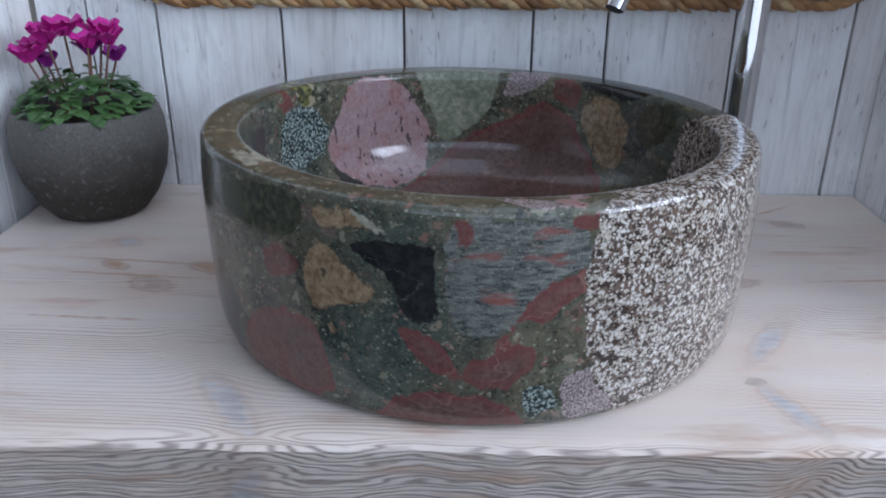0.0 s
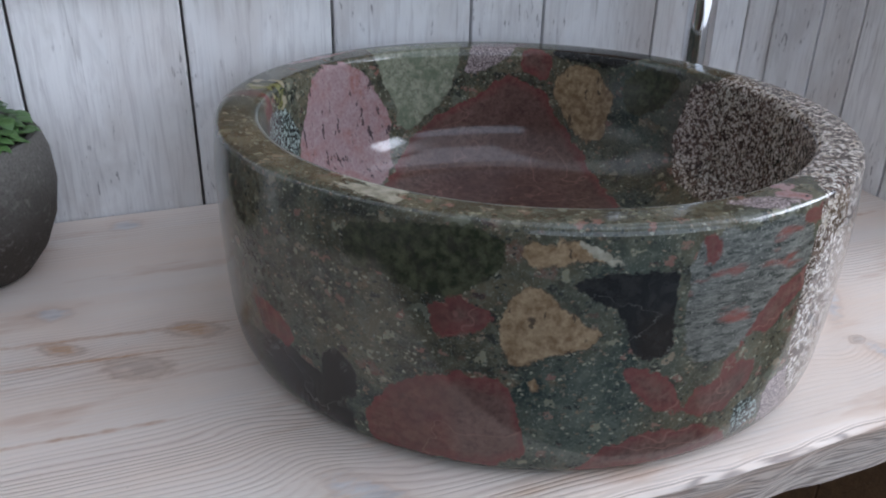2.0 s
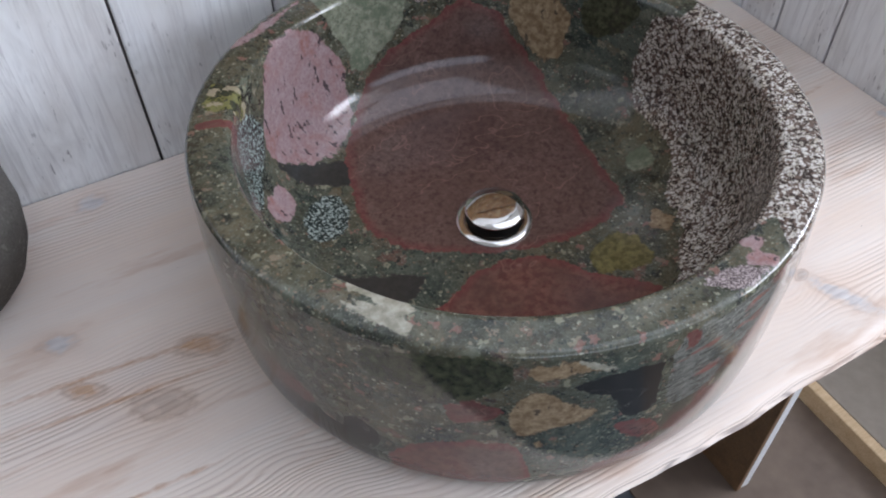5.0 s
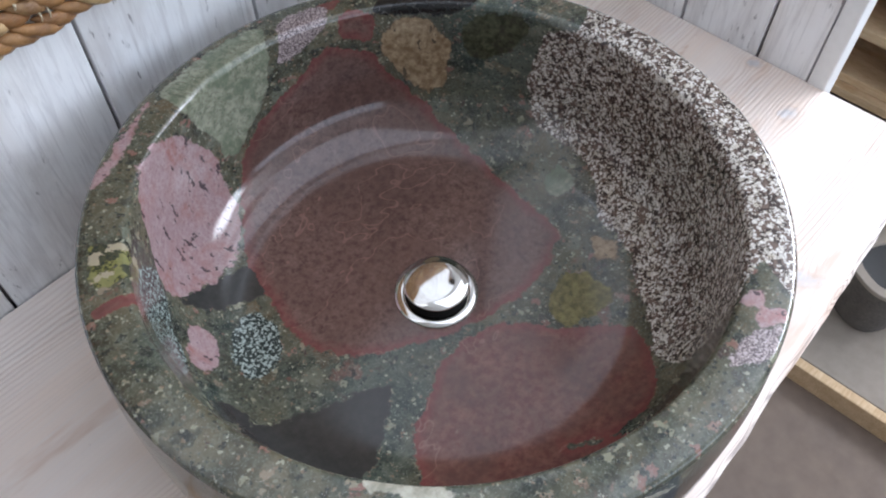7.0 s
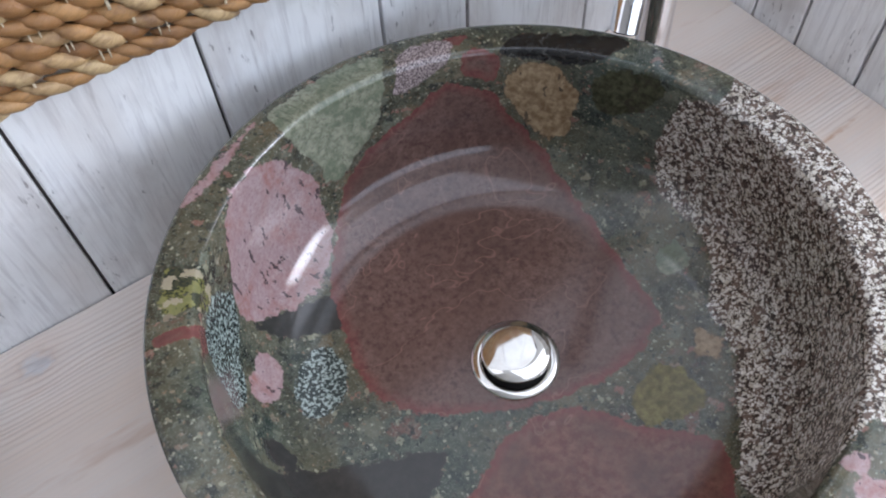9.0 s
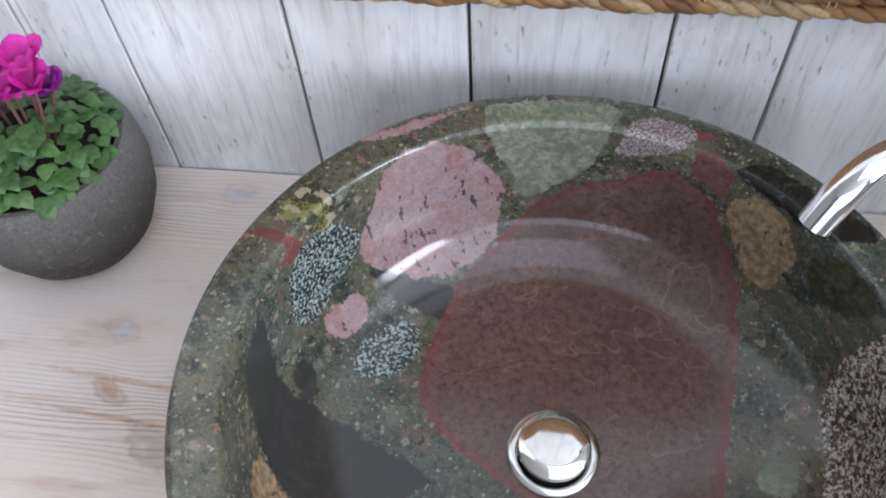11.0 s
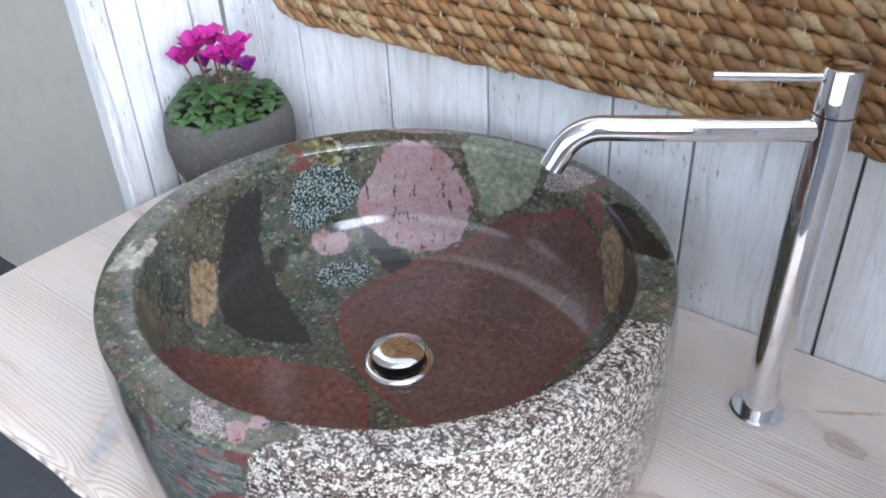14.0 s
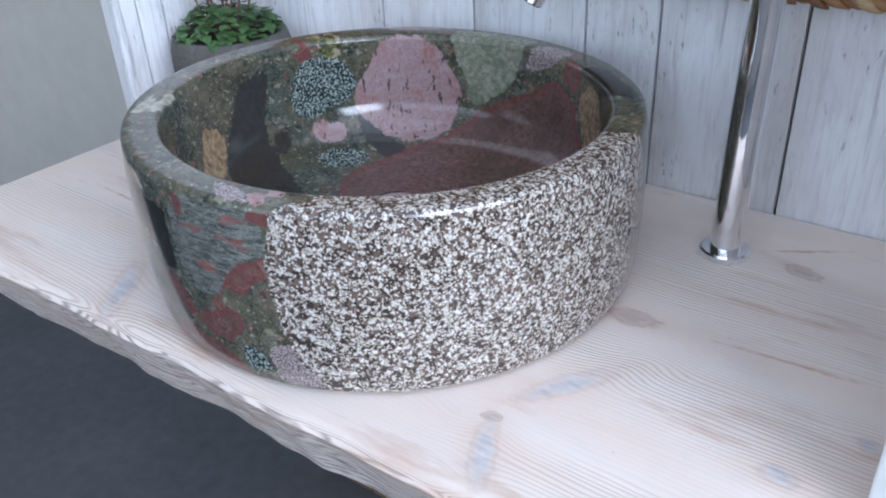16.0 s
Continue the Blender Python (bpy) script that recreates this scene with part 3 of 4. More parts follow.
def boarded_wall(name, edges, low, high, place, face=BOARD):
    """A core and a dark backing with whitewashed boards in front; place(a, depth, z) gives the corner a metres along it."""
    a0, a1 = edges[0], edges[-1]
    ends = [Vector(place(a0 + 0.003, 0.030, low)), Vector(place(a1, 0.0122, high))]
    wall = structure(name, boxed([min(p[i] for p in ends) for i in range(3)], [max(p[i] for p in ends) for i in range(3)]), FRAME_WHITE)
    ends = [Vector(place(a0 + 0.004, 0.0118, low + 0.002)), Vector(place(a1 - 0.004, 0.0102, high - 0.002))]
    part("joint_backing", boxed([min(p[i] for p in ends) for i in range(3)], [max(p[i] for p in ends) for i in range(3)]), JOINT, wall, "dark backing in the joints")
    for a, b in zip(edges, edges[1:]):
        ends = [Vector(place(a + 0.0015, 0.010, low)), Vector(place(b - 0.0015, 0.0, high))]
        part("board", boxed([min(p[i] for p in ends) for i in range(3)], [max(p[i] for p in ends) for i in range(3)], 0.0018), face, wall)
    return wall


boarded_wall("wall_boarded_back", [-0.455, -0.390, -0.303, -0.148, 0.003, 0.161, 0.2515, 0.405, 0.545, 0.64], 0.799, 2.998, lambda a, d, z: (a, BACK + d, z))
# Lower boards get the brown that paints the shade under the counter.
boarded_wall("wall_lower_back", [-0.455, -0.28, -0.13, 0.02, 0.17, 0.32, 0.47, 0.587], 0.0, 0.7985, lambda a, d, z: (a, BACK + d, z), SHADED_BOARD)
boarded_wall("wall_boarded_left", [0.713, 0.751, 0.794, 0.873, 0.924], 0.79, 2.998, lambda a, d, z: (LEFT - d, a, z))
boarded_wall("wall_boarded_right", [0.543, 0.605, 0.704, 0.784, 0.845, 0.924], 0.799, 1.35, lambda a, d, z: (RIGHT + d, a, z))
# Same painted shade on the right wall's lower boards.
boarded_wall("wall_lower_right", [0.543, 0.67, 0.80, 0.924], 0.0, 0.7985, lambda a, d, z: (RIGHT + d, a, z), SHADED_BOARD)
structure("trim_white_post", boxed((RIGHT - 0.002, 0.522, 0.79), (RIGHT + 0.036, 0.5425, 1.35), 0.002), FRAME_WHITE)

# ---- counter ----
counter = empty("washstand_counter", "thick limed pine board counter with knots and a rough front edge", "counter", place=(0, 0, TOP))


def counter_board():
    bm = bmesh.new()
    nx = 160
    first = LEFT + 0.009
    rows = []
    for i in range(nx + 1):
        s = i / nx
        x = first + (RIGHT - 0.001 - first) * s
        front = FRONT + 0.022 * (x - 0.12) + 0.34 * max(0.0, x - 0.34) ** 2
        wob = 0.003 * (noise.noise((x * 9, 0.3, 0)) + 0.6 * noise.noise((x * 31, 2.3, 0)))
        low = 0.002 * noise.noise((x * 14, 7.7, 0))
        ridges = [(front - 0.0025 + wob * (1 + k / 22) + 0.0013 * noise.noise((x * 7, 40 * k / 22 + 2.5 * noise.noise((x * 6, 0.4, 5)), 3.1)), -0.008 - 0.086 * k / 22 + low * k / 22) for k in range(23)]
        ridges = [(y - 0.45 * (z + 0.008), z) for y, z in ridges]
        sect = [(BACK - 0.002, -0.098), (BACK - 0.002, 0.0), (0.695, 0.0), (0.685, 0.0), (0.60, 0.0), (0.50, 0.0), (front + 0.02, 0.0), (front + 0.010 + wob, -0.0004), (front + 0.004 + wob, -0.0020),
                (front - 0.001 + wob, -0.0052), *ridges, (front + 0.045, -0.098)]
        rows.append([bm.verts.new((x, y, z)) for y, z in sect])
    for a, b in zip(rows, rows[1:]):
        for k in range(len(a)):
            bm.faces.new((a[k], a[(k + 1) % len(a)], b[(k + 1) % len(a)], b[k]))
    bm.faces.new(rows[0])
    bm.faces.new(rows[-1][::-1])
    return bm


part("board", counter_board(), PINE, counter, "", 40)
for bx, by in ((LEFT, 0.70), (RIGHT - 0.046, 0.56)):
    part("support_batten", boxed((bx + 0.002, by, -0.140), (bx + 0.043, BACK - 0.003, -0.0985), 0.002), PINE, counter)

# ---- basin ----
BASIN = (0.0945, 0.6420)
PROFILE = [(0, 0.0385), (0.05, 0.039), (0.1, 0.0405), (0.135, 0.0428), (0.16, 0.0472), (0.18, 0.056), (0.194, 0.068), (0.203, 0.083), (0.2075, 0.1), (0.2105, 0.125), (0.2128, 0.15), (0.214, 0.164), (0.2152, 0.1688), (0.2185, 0.1718), (0.229, 0.1728), (0.2412, 0.1732), (0.2452, 0.1727), (0.2474, 0.1713), (0.2485, 0.169), (0.2492, 0.165), (0.2515, 0.135), (0.2517, 0.1), (0.2504, 0.055), (0.2484, 0.026), (0.2464, 0.012), (0.2437, 0.005), (0.238, 0.0012), (0.232, 0), (0.22, 0), (0.21, 0)]
LEAN_X, LEAN_Y = -0.0161, -0.0176


def basin_profile(step):
    """The section, resampled evenly: radius, height and length along it from the middle of the bowl."""
    pts = np.array(PROFILE)
    fine = []
    for i in range(len(pts) - 1):
        p0, p1, p2, p3 = pts[max(i - 1, 0)], pts[i], pts[i + 1], pts[min(i + 2, len(pts) - 1)]
        for t in np.linspace(0, 1, 24, endpoint=False):
            fine.append(0.5 * (2 * p1 + (p2 - p0) * t + (2 * p0 - 5 * p1 + 4 * p2 - p3) * t * t + (3 * p1 - p0 - 3 * p2 + p3) * t ** 3))
    fine = np.array(fine + [pts[-1]])
    fine[:, 0] = np.maximum(fine[:, 0], 0)
    run = np.concatenate([[0], np.cumsum(np.hypot(*np.diff(fine, axis=0).T))])
    at = np.linspace(0, run[-1], int(run[-1] / step))
    return np.interp(at, run, fine[:, 0]), np.interp(at, run, fine[:, 1]), at


def basin_point(r, h, a):
    """Basin surface point, from its own foot: the rim leaning a little."""
    x, y = r * np.cos(a), r * np.sin(a)
    return x, y, h + (LEAN_X * x + LEAN_Y * y) * np.clip(h / 0.05, 0, 1)

CLASTS = {}


def clast(kind, *outline):
    """A pebble's outline on the basin's skin, unrolled about the middle of the bowl, in centimetres."""
    CLASTS.setdefault(kind, []).append(np.array(outline) / 100)


clast("red", (-3.8, 21.3), (-0.5, 24.0), (5.5, 25.6), (9.8, 26.4), (13.6, 23.3), (14.0, 19.1), (14.3, 14.6), (13.7, 7.1), (12.5, -0.4), (11.9, -4.0), (9.0, -5.1), (4.3, -5.3), (-0.1, -4.5), (-5.0, -2.1), (-8.8, 0.5), (-10.5, 2.9), (-11.1, 6.1), (-10.0, 9.6), (-8.6, 14.1), (-6.8, 16.9))
clast("red", (-1.3, -4.8), (1.8, -6.1), (4.1, -10.1), (7.2, -13.2), (7.6, -15.3), (4.3, -19.1), (1.6, -20.4), (-2.0, -18.7), (-4.8, -16.3), (4.0, -27.0), (4.0, -27.0), (-0.7, -27.0), (-12.1, -27.0), (-16.1, -14.4), (-10.8, -7.3), (-7.7, -6.1), (-5.1, -4.7))
clast("pink", (-20.1, 23.4), (-15.1, 26.9), (-10.6, 26.9), (-6.8, 23.9), (-6.0, 21.3), (-6.1, 18.2), (-8.3, 15.5), (-11.5, 13.7), (-14.5, 13.6), (-17.4, 13.4), (-19.1, 14.7), (-19.9, 18.8))
clast("pink", (-23.4, 24.6), (-19.0, 27.3), (-14.9, 29.7), (-12.2, 30.9), (-11.3, 31.3), (-15.3, 28.7), (-19.0, 26.4))
clast("sage", (-10.2, 31.6), (-5.0, 32.8), (0.6, 33.1), (5.1, 32.3), (3.9, 30.5), (2.4, 27.2), (-0.6, 24.5), (-3.4, 22.5), (-5.3, 22.5), (-6.1, 25.2), (-9.7, 28.5), (-10.2, 29.8))
clast("grey", (5.4, 30.7), (8.2, 31.7), (12.1, 30.3), (12.6, 29.3), (10.8, 28.0), (6.7, 27.9), (3.9, 27.9))
clast("red", (12.8, 30.1), (14.8, 29.1), (14.3, 29.0), (13.0, 28.9), (11.5, 30.4))
clast("red", (12.6, 28.1), (15.4, 27.2), (16.3, 24.8), (14.5, 23.4), (11.9, 26.2))
clast("black", (16.3, 25.8), (19.6, 26.2), (24.3, 22.1), (29.1, 16.7), (25.6, 17.2), (20.6, 21.4))
clast("tan", (15.8, 23.5), (18.6, 23.1), (21.1, 20.7), (21.0, 17.0), (19.0, 15.4), (16.5, 14.5), (14.9, 15.8), (14.6, 18.9), (14.8, 21.3))
clast("moss", (22.6, 17.0), (25.7, 15.6), (28.8, 11.7), (27.4, 10.0), (24.1, 11.1), (21.0, 13.9))
clast("sage", (15.8, 1.0), (17.7, 0.8), (17.3, -1.4), (16.0, -2.0), (14.6, -1.0), (14.5, 0.0))
clast("olive", (5.9, -7.5), (8.3, -6.7), (9.8, -8.2), (9.8, -11.1), (8.1, -11.8), (6.1, -10.8), (4.2, -10.3), (4.5, -8.3))
clast("tan", (13.2, -6.4), (14.0, -8.2), (12.5, -9.7), (11.2, -8.0))
clast("slate", (-19.9, -6.2), (-24.7, -3.3), (-28.5, -1.1), (-28.3, 4.7), (-22.7, 1.7), (-18.2, 0.8), (-10.1, -2.1), (-8.8, -3.6), (-13.5, -6.5), (-16.3, -7.7))
clast("pink", (-18.1, 10.8), (-16.4, 10.8), (-16.1, 8.8), (-17.2, 7.1), (-19.2, 6.8), (-19.7, 8.1))
clast("snow", (-14.2, 9.3), (-12.0, 9.5), (-11.1, 7.3), (-12.7, 4.9), (-14.6, 4.0), (-16.5, 4.9), (-16.2, 7.0))
clast("snow", (-24.7, 8.4), (-25.3, 12.8), (-22.7, 15.6), (-20.5, 14.0), (-20.9, 9.4), (-22.9, 7.7))
clast("slate", (-21.1, 2.3), (-20.5, 4.1), (-19.0, 3.7), (-18.6, 1.9), (-19.7, 0.9))
clast("slate", (-18.0, 13.3), (-12.1, 13.9), (-8.8, 13.0), (-9.7, 10.2), (-13.8, 11.3))
clast("tan", (-23.6, -9.8), (-24.1, -7.1), (-22.6, -4.9), (-18.8, -7.0), (-17.1, -9.8), (-18.5, -11.0))
clast("red", (-28.5, 9.2), (-27.3, 12.3), (-26.6, 10.7))
clast("yellow", (-26.9, 19.5), (-25.0, 17.9), (-22.6, 14.2), (-29.7, 14.0))
clast("red", (-30.4, 12.9), (-24.8, 12.3), (-25.1, 11.3), (-31.0, 11.8))
clast("pale", (-23.4, -22.0), (-26.8, -16.3), (-25.7, -15.7), (-21.9, -22.2))
clast("pale", (-27.5, -17.2), (-25.6, -19.6), (-23.8, -23.7), (-23.4, -22.8), (-26.0, -20.6))
clast("pink", (8.0, -30.8), (9.9, -31.7), (9.1, -32.4), (6.7, -31.7))
clast("grey", (1.5, -31.7), (5.6, -31.2), (8.6, -32.7), (4.5, -33.6))
clast("black", (-13.4, -34.9), (-11.6, -34.8), (-8.2, -35.6), (-4.3, -36.3), (-4.4, -38.7), (-4.6, -42.0), (-6.9, -42.1), (-8.9, -41.0), (-9.0, -38.8), (-10.5, -37.2))
clast("tan", (-18.1, -33.3), (-15.5, -33.9), (-14.2, -36.0), (-12.8, -37.7), (-11.1, -38.6), (-12.7, -39.5), (-16.5, -38.8), (-20.1, -38.2), (-20.3, -35.5))
clast("gneiss", (-2.3, -34.6), (2.7, -34.4), (7.7, -33.5), (10.8, -34.1), (11.9, -36.0), (9.0, -37.4), (6.4, -39.6), (4.1, -42.6), (-0.2, -43.3), (-3.0, -42.3), (-3.6, -38.8), (-3.2, -36.4))
clast("red", (11.9, -36.0), (12.2, -37.7), (9.8, -39.5), (7.7, -41.5), (5.2, -41.3), (2.9, -44.3), (1.8, -44.9), (3.2, -43.0), (5.3, -40.5), (8.0, -38.3))
clast("red", (-9.7, -41.8), (-6.4, -42.6), (-3.1, -44.7), (-2.4, -46.6), (-5.5, -46.2), (-8.7, -43.8))
clast("red", (-0.8, -45.4), (2.0, -44.9), (5.3, -43.2), (7.5, -43.7), (7.2, -45.5), (4.5, -47.0), (0.6, -47.4), (-1.8, -46.7))
clast("red", (-16.2, -48.3), (-11.6, -47.5), (-7.3, -47.5), (-0.8, -48.0), (3.2, -48.5), (7.0, -49.8), (8.2, -50.2), (-3.3, -50.8), (-10.6, -49.8))
clast("red", (8.6, -33.7), (9.9, -32.9), (13.3, -32.1), (13.4, -32.7), (11.4, -33.7))
clast("red", (-2.3, -34.5), (-0.9, -34.3), (-0.5, -36.0), (-1.8, -36.7))
clast("pale", (11.1, -34.0), (12.5, -33.0), (13.5, -34.2), (12.8, -35.7), (11.3, -35.4))
clast("snow", (6.2, -47.0), (7.9, -46.1), (10.1, -46.5), (11.8, -47.4), (10.1, -48.8), (7.6, -49.4))
clast("grey", (11.2, -45.9), (16.4, -42.7), (19.9, -43.1), (25.5, -42.8), (21.3, -45.6), (14.2, -48.7))
clast("red", (-37.0, -31.3), (-33.6, -32.2), (-28.4, -34.1), (-25.2, -36.0), (-20.6, -39.1), (-20.5, -41.6), (-20.8, -44.6), (-25.2, -44.1), (-33.0, -38.6), (-38.2, -33.5))
clast("black", (-37.9, -24.6), (-35.8, -26.3), (-35.3, -28.9), (-36.9, -30.1), (-39.6, -28.0), (-39.9, -25.7))
clast("black", (-49.8, 1.3), (-45.5, -11.8), (-41.5, -20.0), (-39.8, -25.1), (-38.3, -29.7), (-39.8, -31.6), (-44.1, -24.7), (-47.1, -16.5), (-49.5, -7.6))
clast("red", (-42.6, -11.8), (-40.3, -16.7), (-40.1, -20.9), (-42.1, -19.2), (-43.6, -14.2))
clast("red", (-25.1, -30.2), (-21.8, -31.7), (-20.0, -34.0), (-21.9, -34.3), (-25.3, -32.7))
clast("tan", (-16.0, -31.1), (-12.1, -32.4), (-9.6, -34.6), (-13.2, -33.6), (-16.0, -32.7))
clast("pale", (-12.1, -32.4), (-10.5, -33.4), (-8.3, -35.2), (-11.3, -33.9))
clast("moss", (-28.1, -21.6), (-22.7, -25.7), (-17.4, -29.8), (-17.6, -31.8), (-23.3, -31.2), (-26.9, -27.4), (-29.6, -23.7))
clast("tan", (-19.2, -39.7), (-17.6, -39.6), (-18.2, -41.4))
clast("pale", (-26.4, -17.6), (-24.4, -20.5), (-22.8, -23.0), (-23.4, -23.4), (-25.1, -21.6), (-26.5, -19.0))
clast("pink", (8.4, -29.6), (10.4, -29.4), (10.8, -30.2), (9.4, -30.7))
clast("snow", (-23.0, 6.5), (-26.2, 8.4), (-26.6, 11.3), (-25.1, 14.7), (-22.5, 16.3), (-19.9, 16.3), (-18.9, 14.0), (-19.9, 11.4), (-20.3, 9.0), (-21.1, 7.0))
clast("granite", (28.5, 8.2), (22.6, 7.9), (19.6, 5.2), (19.4, 0.2), (18.2, -3.5), (14.8, -5.4), (14.3, -9.3), (11.4, -12.3), (8.6, -15.4), (5.9, -17.5), (5.8, -20.3), (6.9, -24.5), (8.1, -29.3), (12.2, -28.7), (13.9, -28.6), (11.7, -31.7), (11.1, -33.1), (11.2, -36.5), (12.2, -39.4), (13.8, -42.3), (16.4, -44.6), (21.0, -45.0), (24.5, -52.6), (39.1, -42.8), (50.1, -29.2), (56.6, -12.8), (57.8, 4.7), (53.8, 21.7), (33.0, 5.8), (30.3, 4.3))
clast("black", (21.7, -26.1), (22.6, -24.6), (27.1, -20.4), (30.2, -15.9), (29.9, -17.3), (26.3, -22.2), (24.0, -24.6))


def inside_by(points, poly):
    """How far each point lies inside the outline; less than zero outside."""
    best = np.full(len(points), 9.0)
    odd = np.zeros(len(points), bool)
    for p, q in zip(poly, np.roll(poly, -1, axis=0)):
        edge, rel = q - p, points - p
        t = np.clip((rel @ edge) / max(edge @ edge, 1e-12), 0, 1)
        best = np.minimum(best, np.hypot(*(rel - t[:, None] * edge).T))
        cross = (p[1] > points[:, 1]) != (q[1] > points[:, 1])
        odd ^= cross & (points[:, 0] < (q[0] - p[0]) * (points[:, 1] - p[1]) / (q[1] - p[1] if q[1] != p[1] else 1e-12) + p[0])
    return np.where(odd, best, -best)


def rounded(poly):
    """Cut the outline's corners twice."""
    for _ in range(2):
        after = np.roll(poly, -1, axis=0)
        poly = np.stack([poly * 0.86 + after * 0.14, poly * 0.14 + after * 0.86], axis=1).reshape(-1, 2)
    return poly


basin = empty("vessel_basin", "round polished conglomerate stone basin with red and speckled pebbles", "basin", place=(BASIN[0], BASIN[1], TOP))


def basin_body():
    turns = 320
    coarse, fine = np.array(basin_profile(0.0028)), np.array(basin_profile(0.0008))
    rows = np.concatenate([coarse[:, coarse[1] < 0.163], fine[:, fine[1] >= 0.163]], axis=1)
    radius, height, run = rows[:, np.argsort(rows[2])]
    angle = np.linspace(0, 2 * np.pi, turns, endpoint=False)
    x, y, z = basin_point(radius[:, None], height[:, None], angle[None, :])
    places = np.stack([x, y, z + 0 * x], -1).reshape(-1, 3)
    flat = np.stack([run[:, None] * np.cos(angle), run[:, None] * np.sin(angle)], -1).reshape(-1, 2)
    n = len(run)
    faces = [(j * turns + k, (j + 1) * turns + k, (j + 1) * turns + (k + 1) % turns, j * turns + (k + 1) % turns) for j in range(1, n - 1) for k in range(turns)]
    faces.append(tuple(turns + k for k in range(turns)))
    faces.append(tuple((n - 1) * turns + k for k in range(turns)))
    mesh = bpy.data.meshes.new("bowl")
    mesh.from_pydata(places.tolist(), [], faces)
    for kind in ("gneiss", "slate", "black", "moss", "red", "pink", "sage", "grey", "tan", "olive", "yellow", "snow", "pale", "granite"):
        field = np.full(len(flat), -1.0)
        for outline in CLASTS.get(kind, []):
            field = np.maximum(field, inside_by(flat, rounded(outline)))
        mesh.attributes.new(kind, "FLOAT", "POINT").data.foreach_set("value", field.astype(np.float32))
    mesh.shade_smooth()
    mesh.materials.append(STONE)
    mesh.update()
    body = new("bowl", mesh)
    body.parent = basin
    return body


basin_body()
drain = part("drain_flange", spun(bmesh.new(), [(0.0262, 0.0168), (0.0262, 0.0205), (0.0290, 0.0213), (0.0335, 0.0206), (0.0352, 0.0188), (0.0352, 0.0168)], 56, (-0.001, 0.0, 0.0216)), STEEL, basin, "polished steel drain ring", 40)
# Black disc paints the shade in the gap under the plug.
part("drain_well", spun(bmesh.new(), [(0.0, 0.0170), (0.0261, 0.0170), (0.0261, 0.0178), (0.0, 0.0178)], 40, (-0.001, 0.0, 0.0216)), BLACK_GAP, drain, "black disc for the shaded gap under the plug", 40)
part("drain_plug", spun(bmesh.new(), [(0.0, 0.0179), (0.008, 0.0179), (0.008, 0.028), (0.0250, 0.0300), (0.0272, 0.0314), (0.0272, 0.0328), (0.0258, 0.0342), (0.015, 0.0352), (0.0, 0.0356)], 56, (-0.001, 0.0, 0.0216)), STEEL, drain, "mirror-polished steel plug", 40)


# ---- tap ----
tap = empty("basin_tap", "tall polished chrome single-lever tap standing on the counter", "tap", place=(0.389, 0.813, TOP))
part("base_flange", spun(bmesh.new(), [(0, 0), (0.0245, 0), (0.0255, 0.002), (0.0255, 0.007), (0.0235, 0.009), (0.0, 0.009)]), CHROME, tap, "", 35)
LEANED = Matrix.Rotation(radians(-2.2), 4, "X") @ Matrix.Rotation(radians(0.4), 4, "Y")
SPOUT = Vector((-0.817, -0.576, 0)).normalized()
LEVER = Vector((-0.83, -0.55, 0)).normalized()


def leaned(name, bm, material, parent, label="", smooth=35):
    """A part of the tap's upper body, which leans a little to the front."""
    bmesh.ops.transform(bm, matrix=LEANED, verts=bm.verts)
    return part(name, bm, material, parent, label, smooth)


leaned("column", spun(bmesh.new(), [(0, 0.004), (0.0160, 0.004), (0.0160, 0.3035), (0, 0.3035)], 64), CHROME, tap)
leaned("seam_ring", spun(bmesh.new(), [(0, 0.3035), (0.0152, 0.3035), (0.0152, 0.3050), (0, 0.3050)], 64), BLACK_GAP, tap, "dark seam")
lever_cap = leaned("lever_cap", spun(bmesh.new(), [(0, 0.3050), (0.0160, 0.3050), (0.0160, 0.3390), (0.0150, 0.3405), (0, 0.3405)], 64), CHROME, tap)
leaned("lever", tube(bmesh.new(), [Vector((0, 0, 0.3320)) + LEVER * d for d in (0.013, 0.03, 0.060, 0.094)], 0.0034, 16), CHROME, lever_cap)
arm = [Vector((0, 0, 0.2905)) + SPOUT * d for d in (0.011, 0.05, 0.10, 0.150, 0.172)]
for k in range(1, 13):
    a = radians(66) * k / 12
    arm.append(Vector((0, 0, 0.2905 - 0.032 * (1 - math.cos(a)))) + SPOUT * (0.172 + 0.032 * math.sin(a)))
last = (arm[-1] - arm[-2]).normalized()
arm.append(arm[-1] + last * 0.016)
leaned("spout", tube(bmesh.new(), arm, 0.0100, 28), CHROME, tap, "", 50)
leaned("aerator", tube(bmesh.new(), [arm[-1] - last * 0.001, arm[-1] + last * 0.0012], 0.0082, 24), BLACK_GAP, tap, "dark outlet", 50)

# ---- woven wall mat ----
mat = empty("woven_rush_mat", "brown braided rush mat with rounded corners hung on the wall", "wall mat", place=(0.113, BACK - 0.012, 1.256))


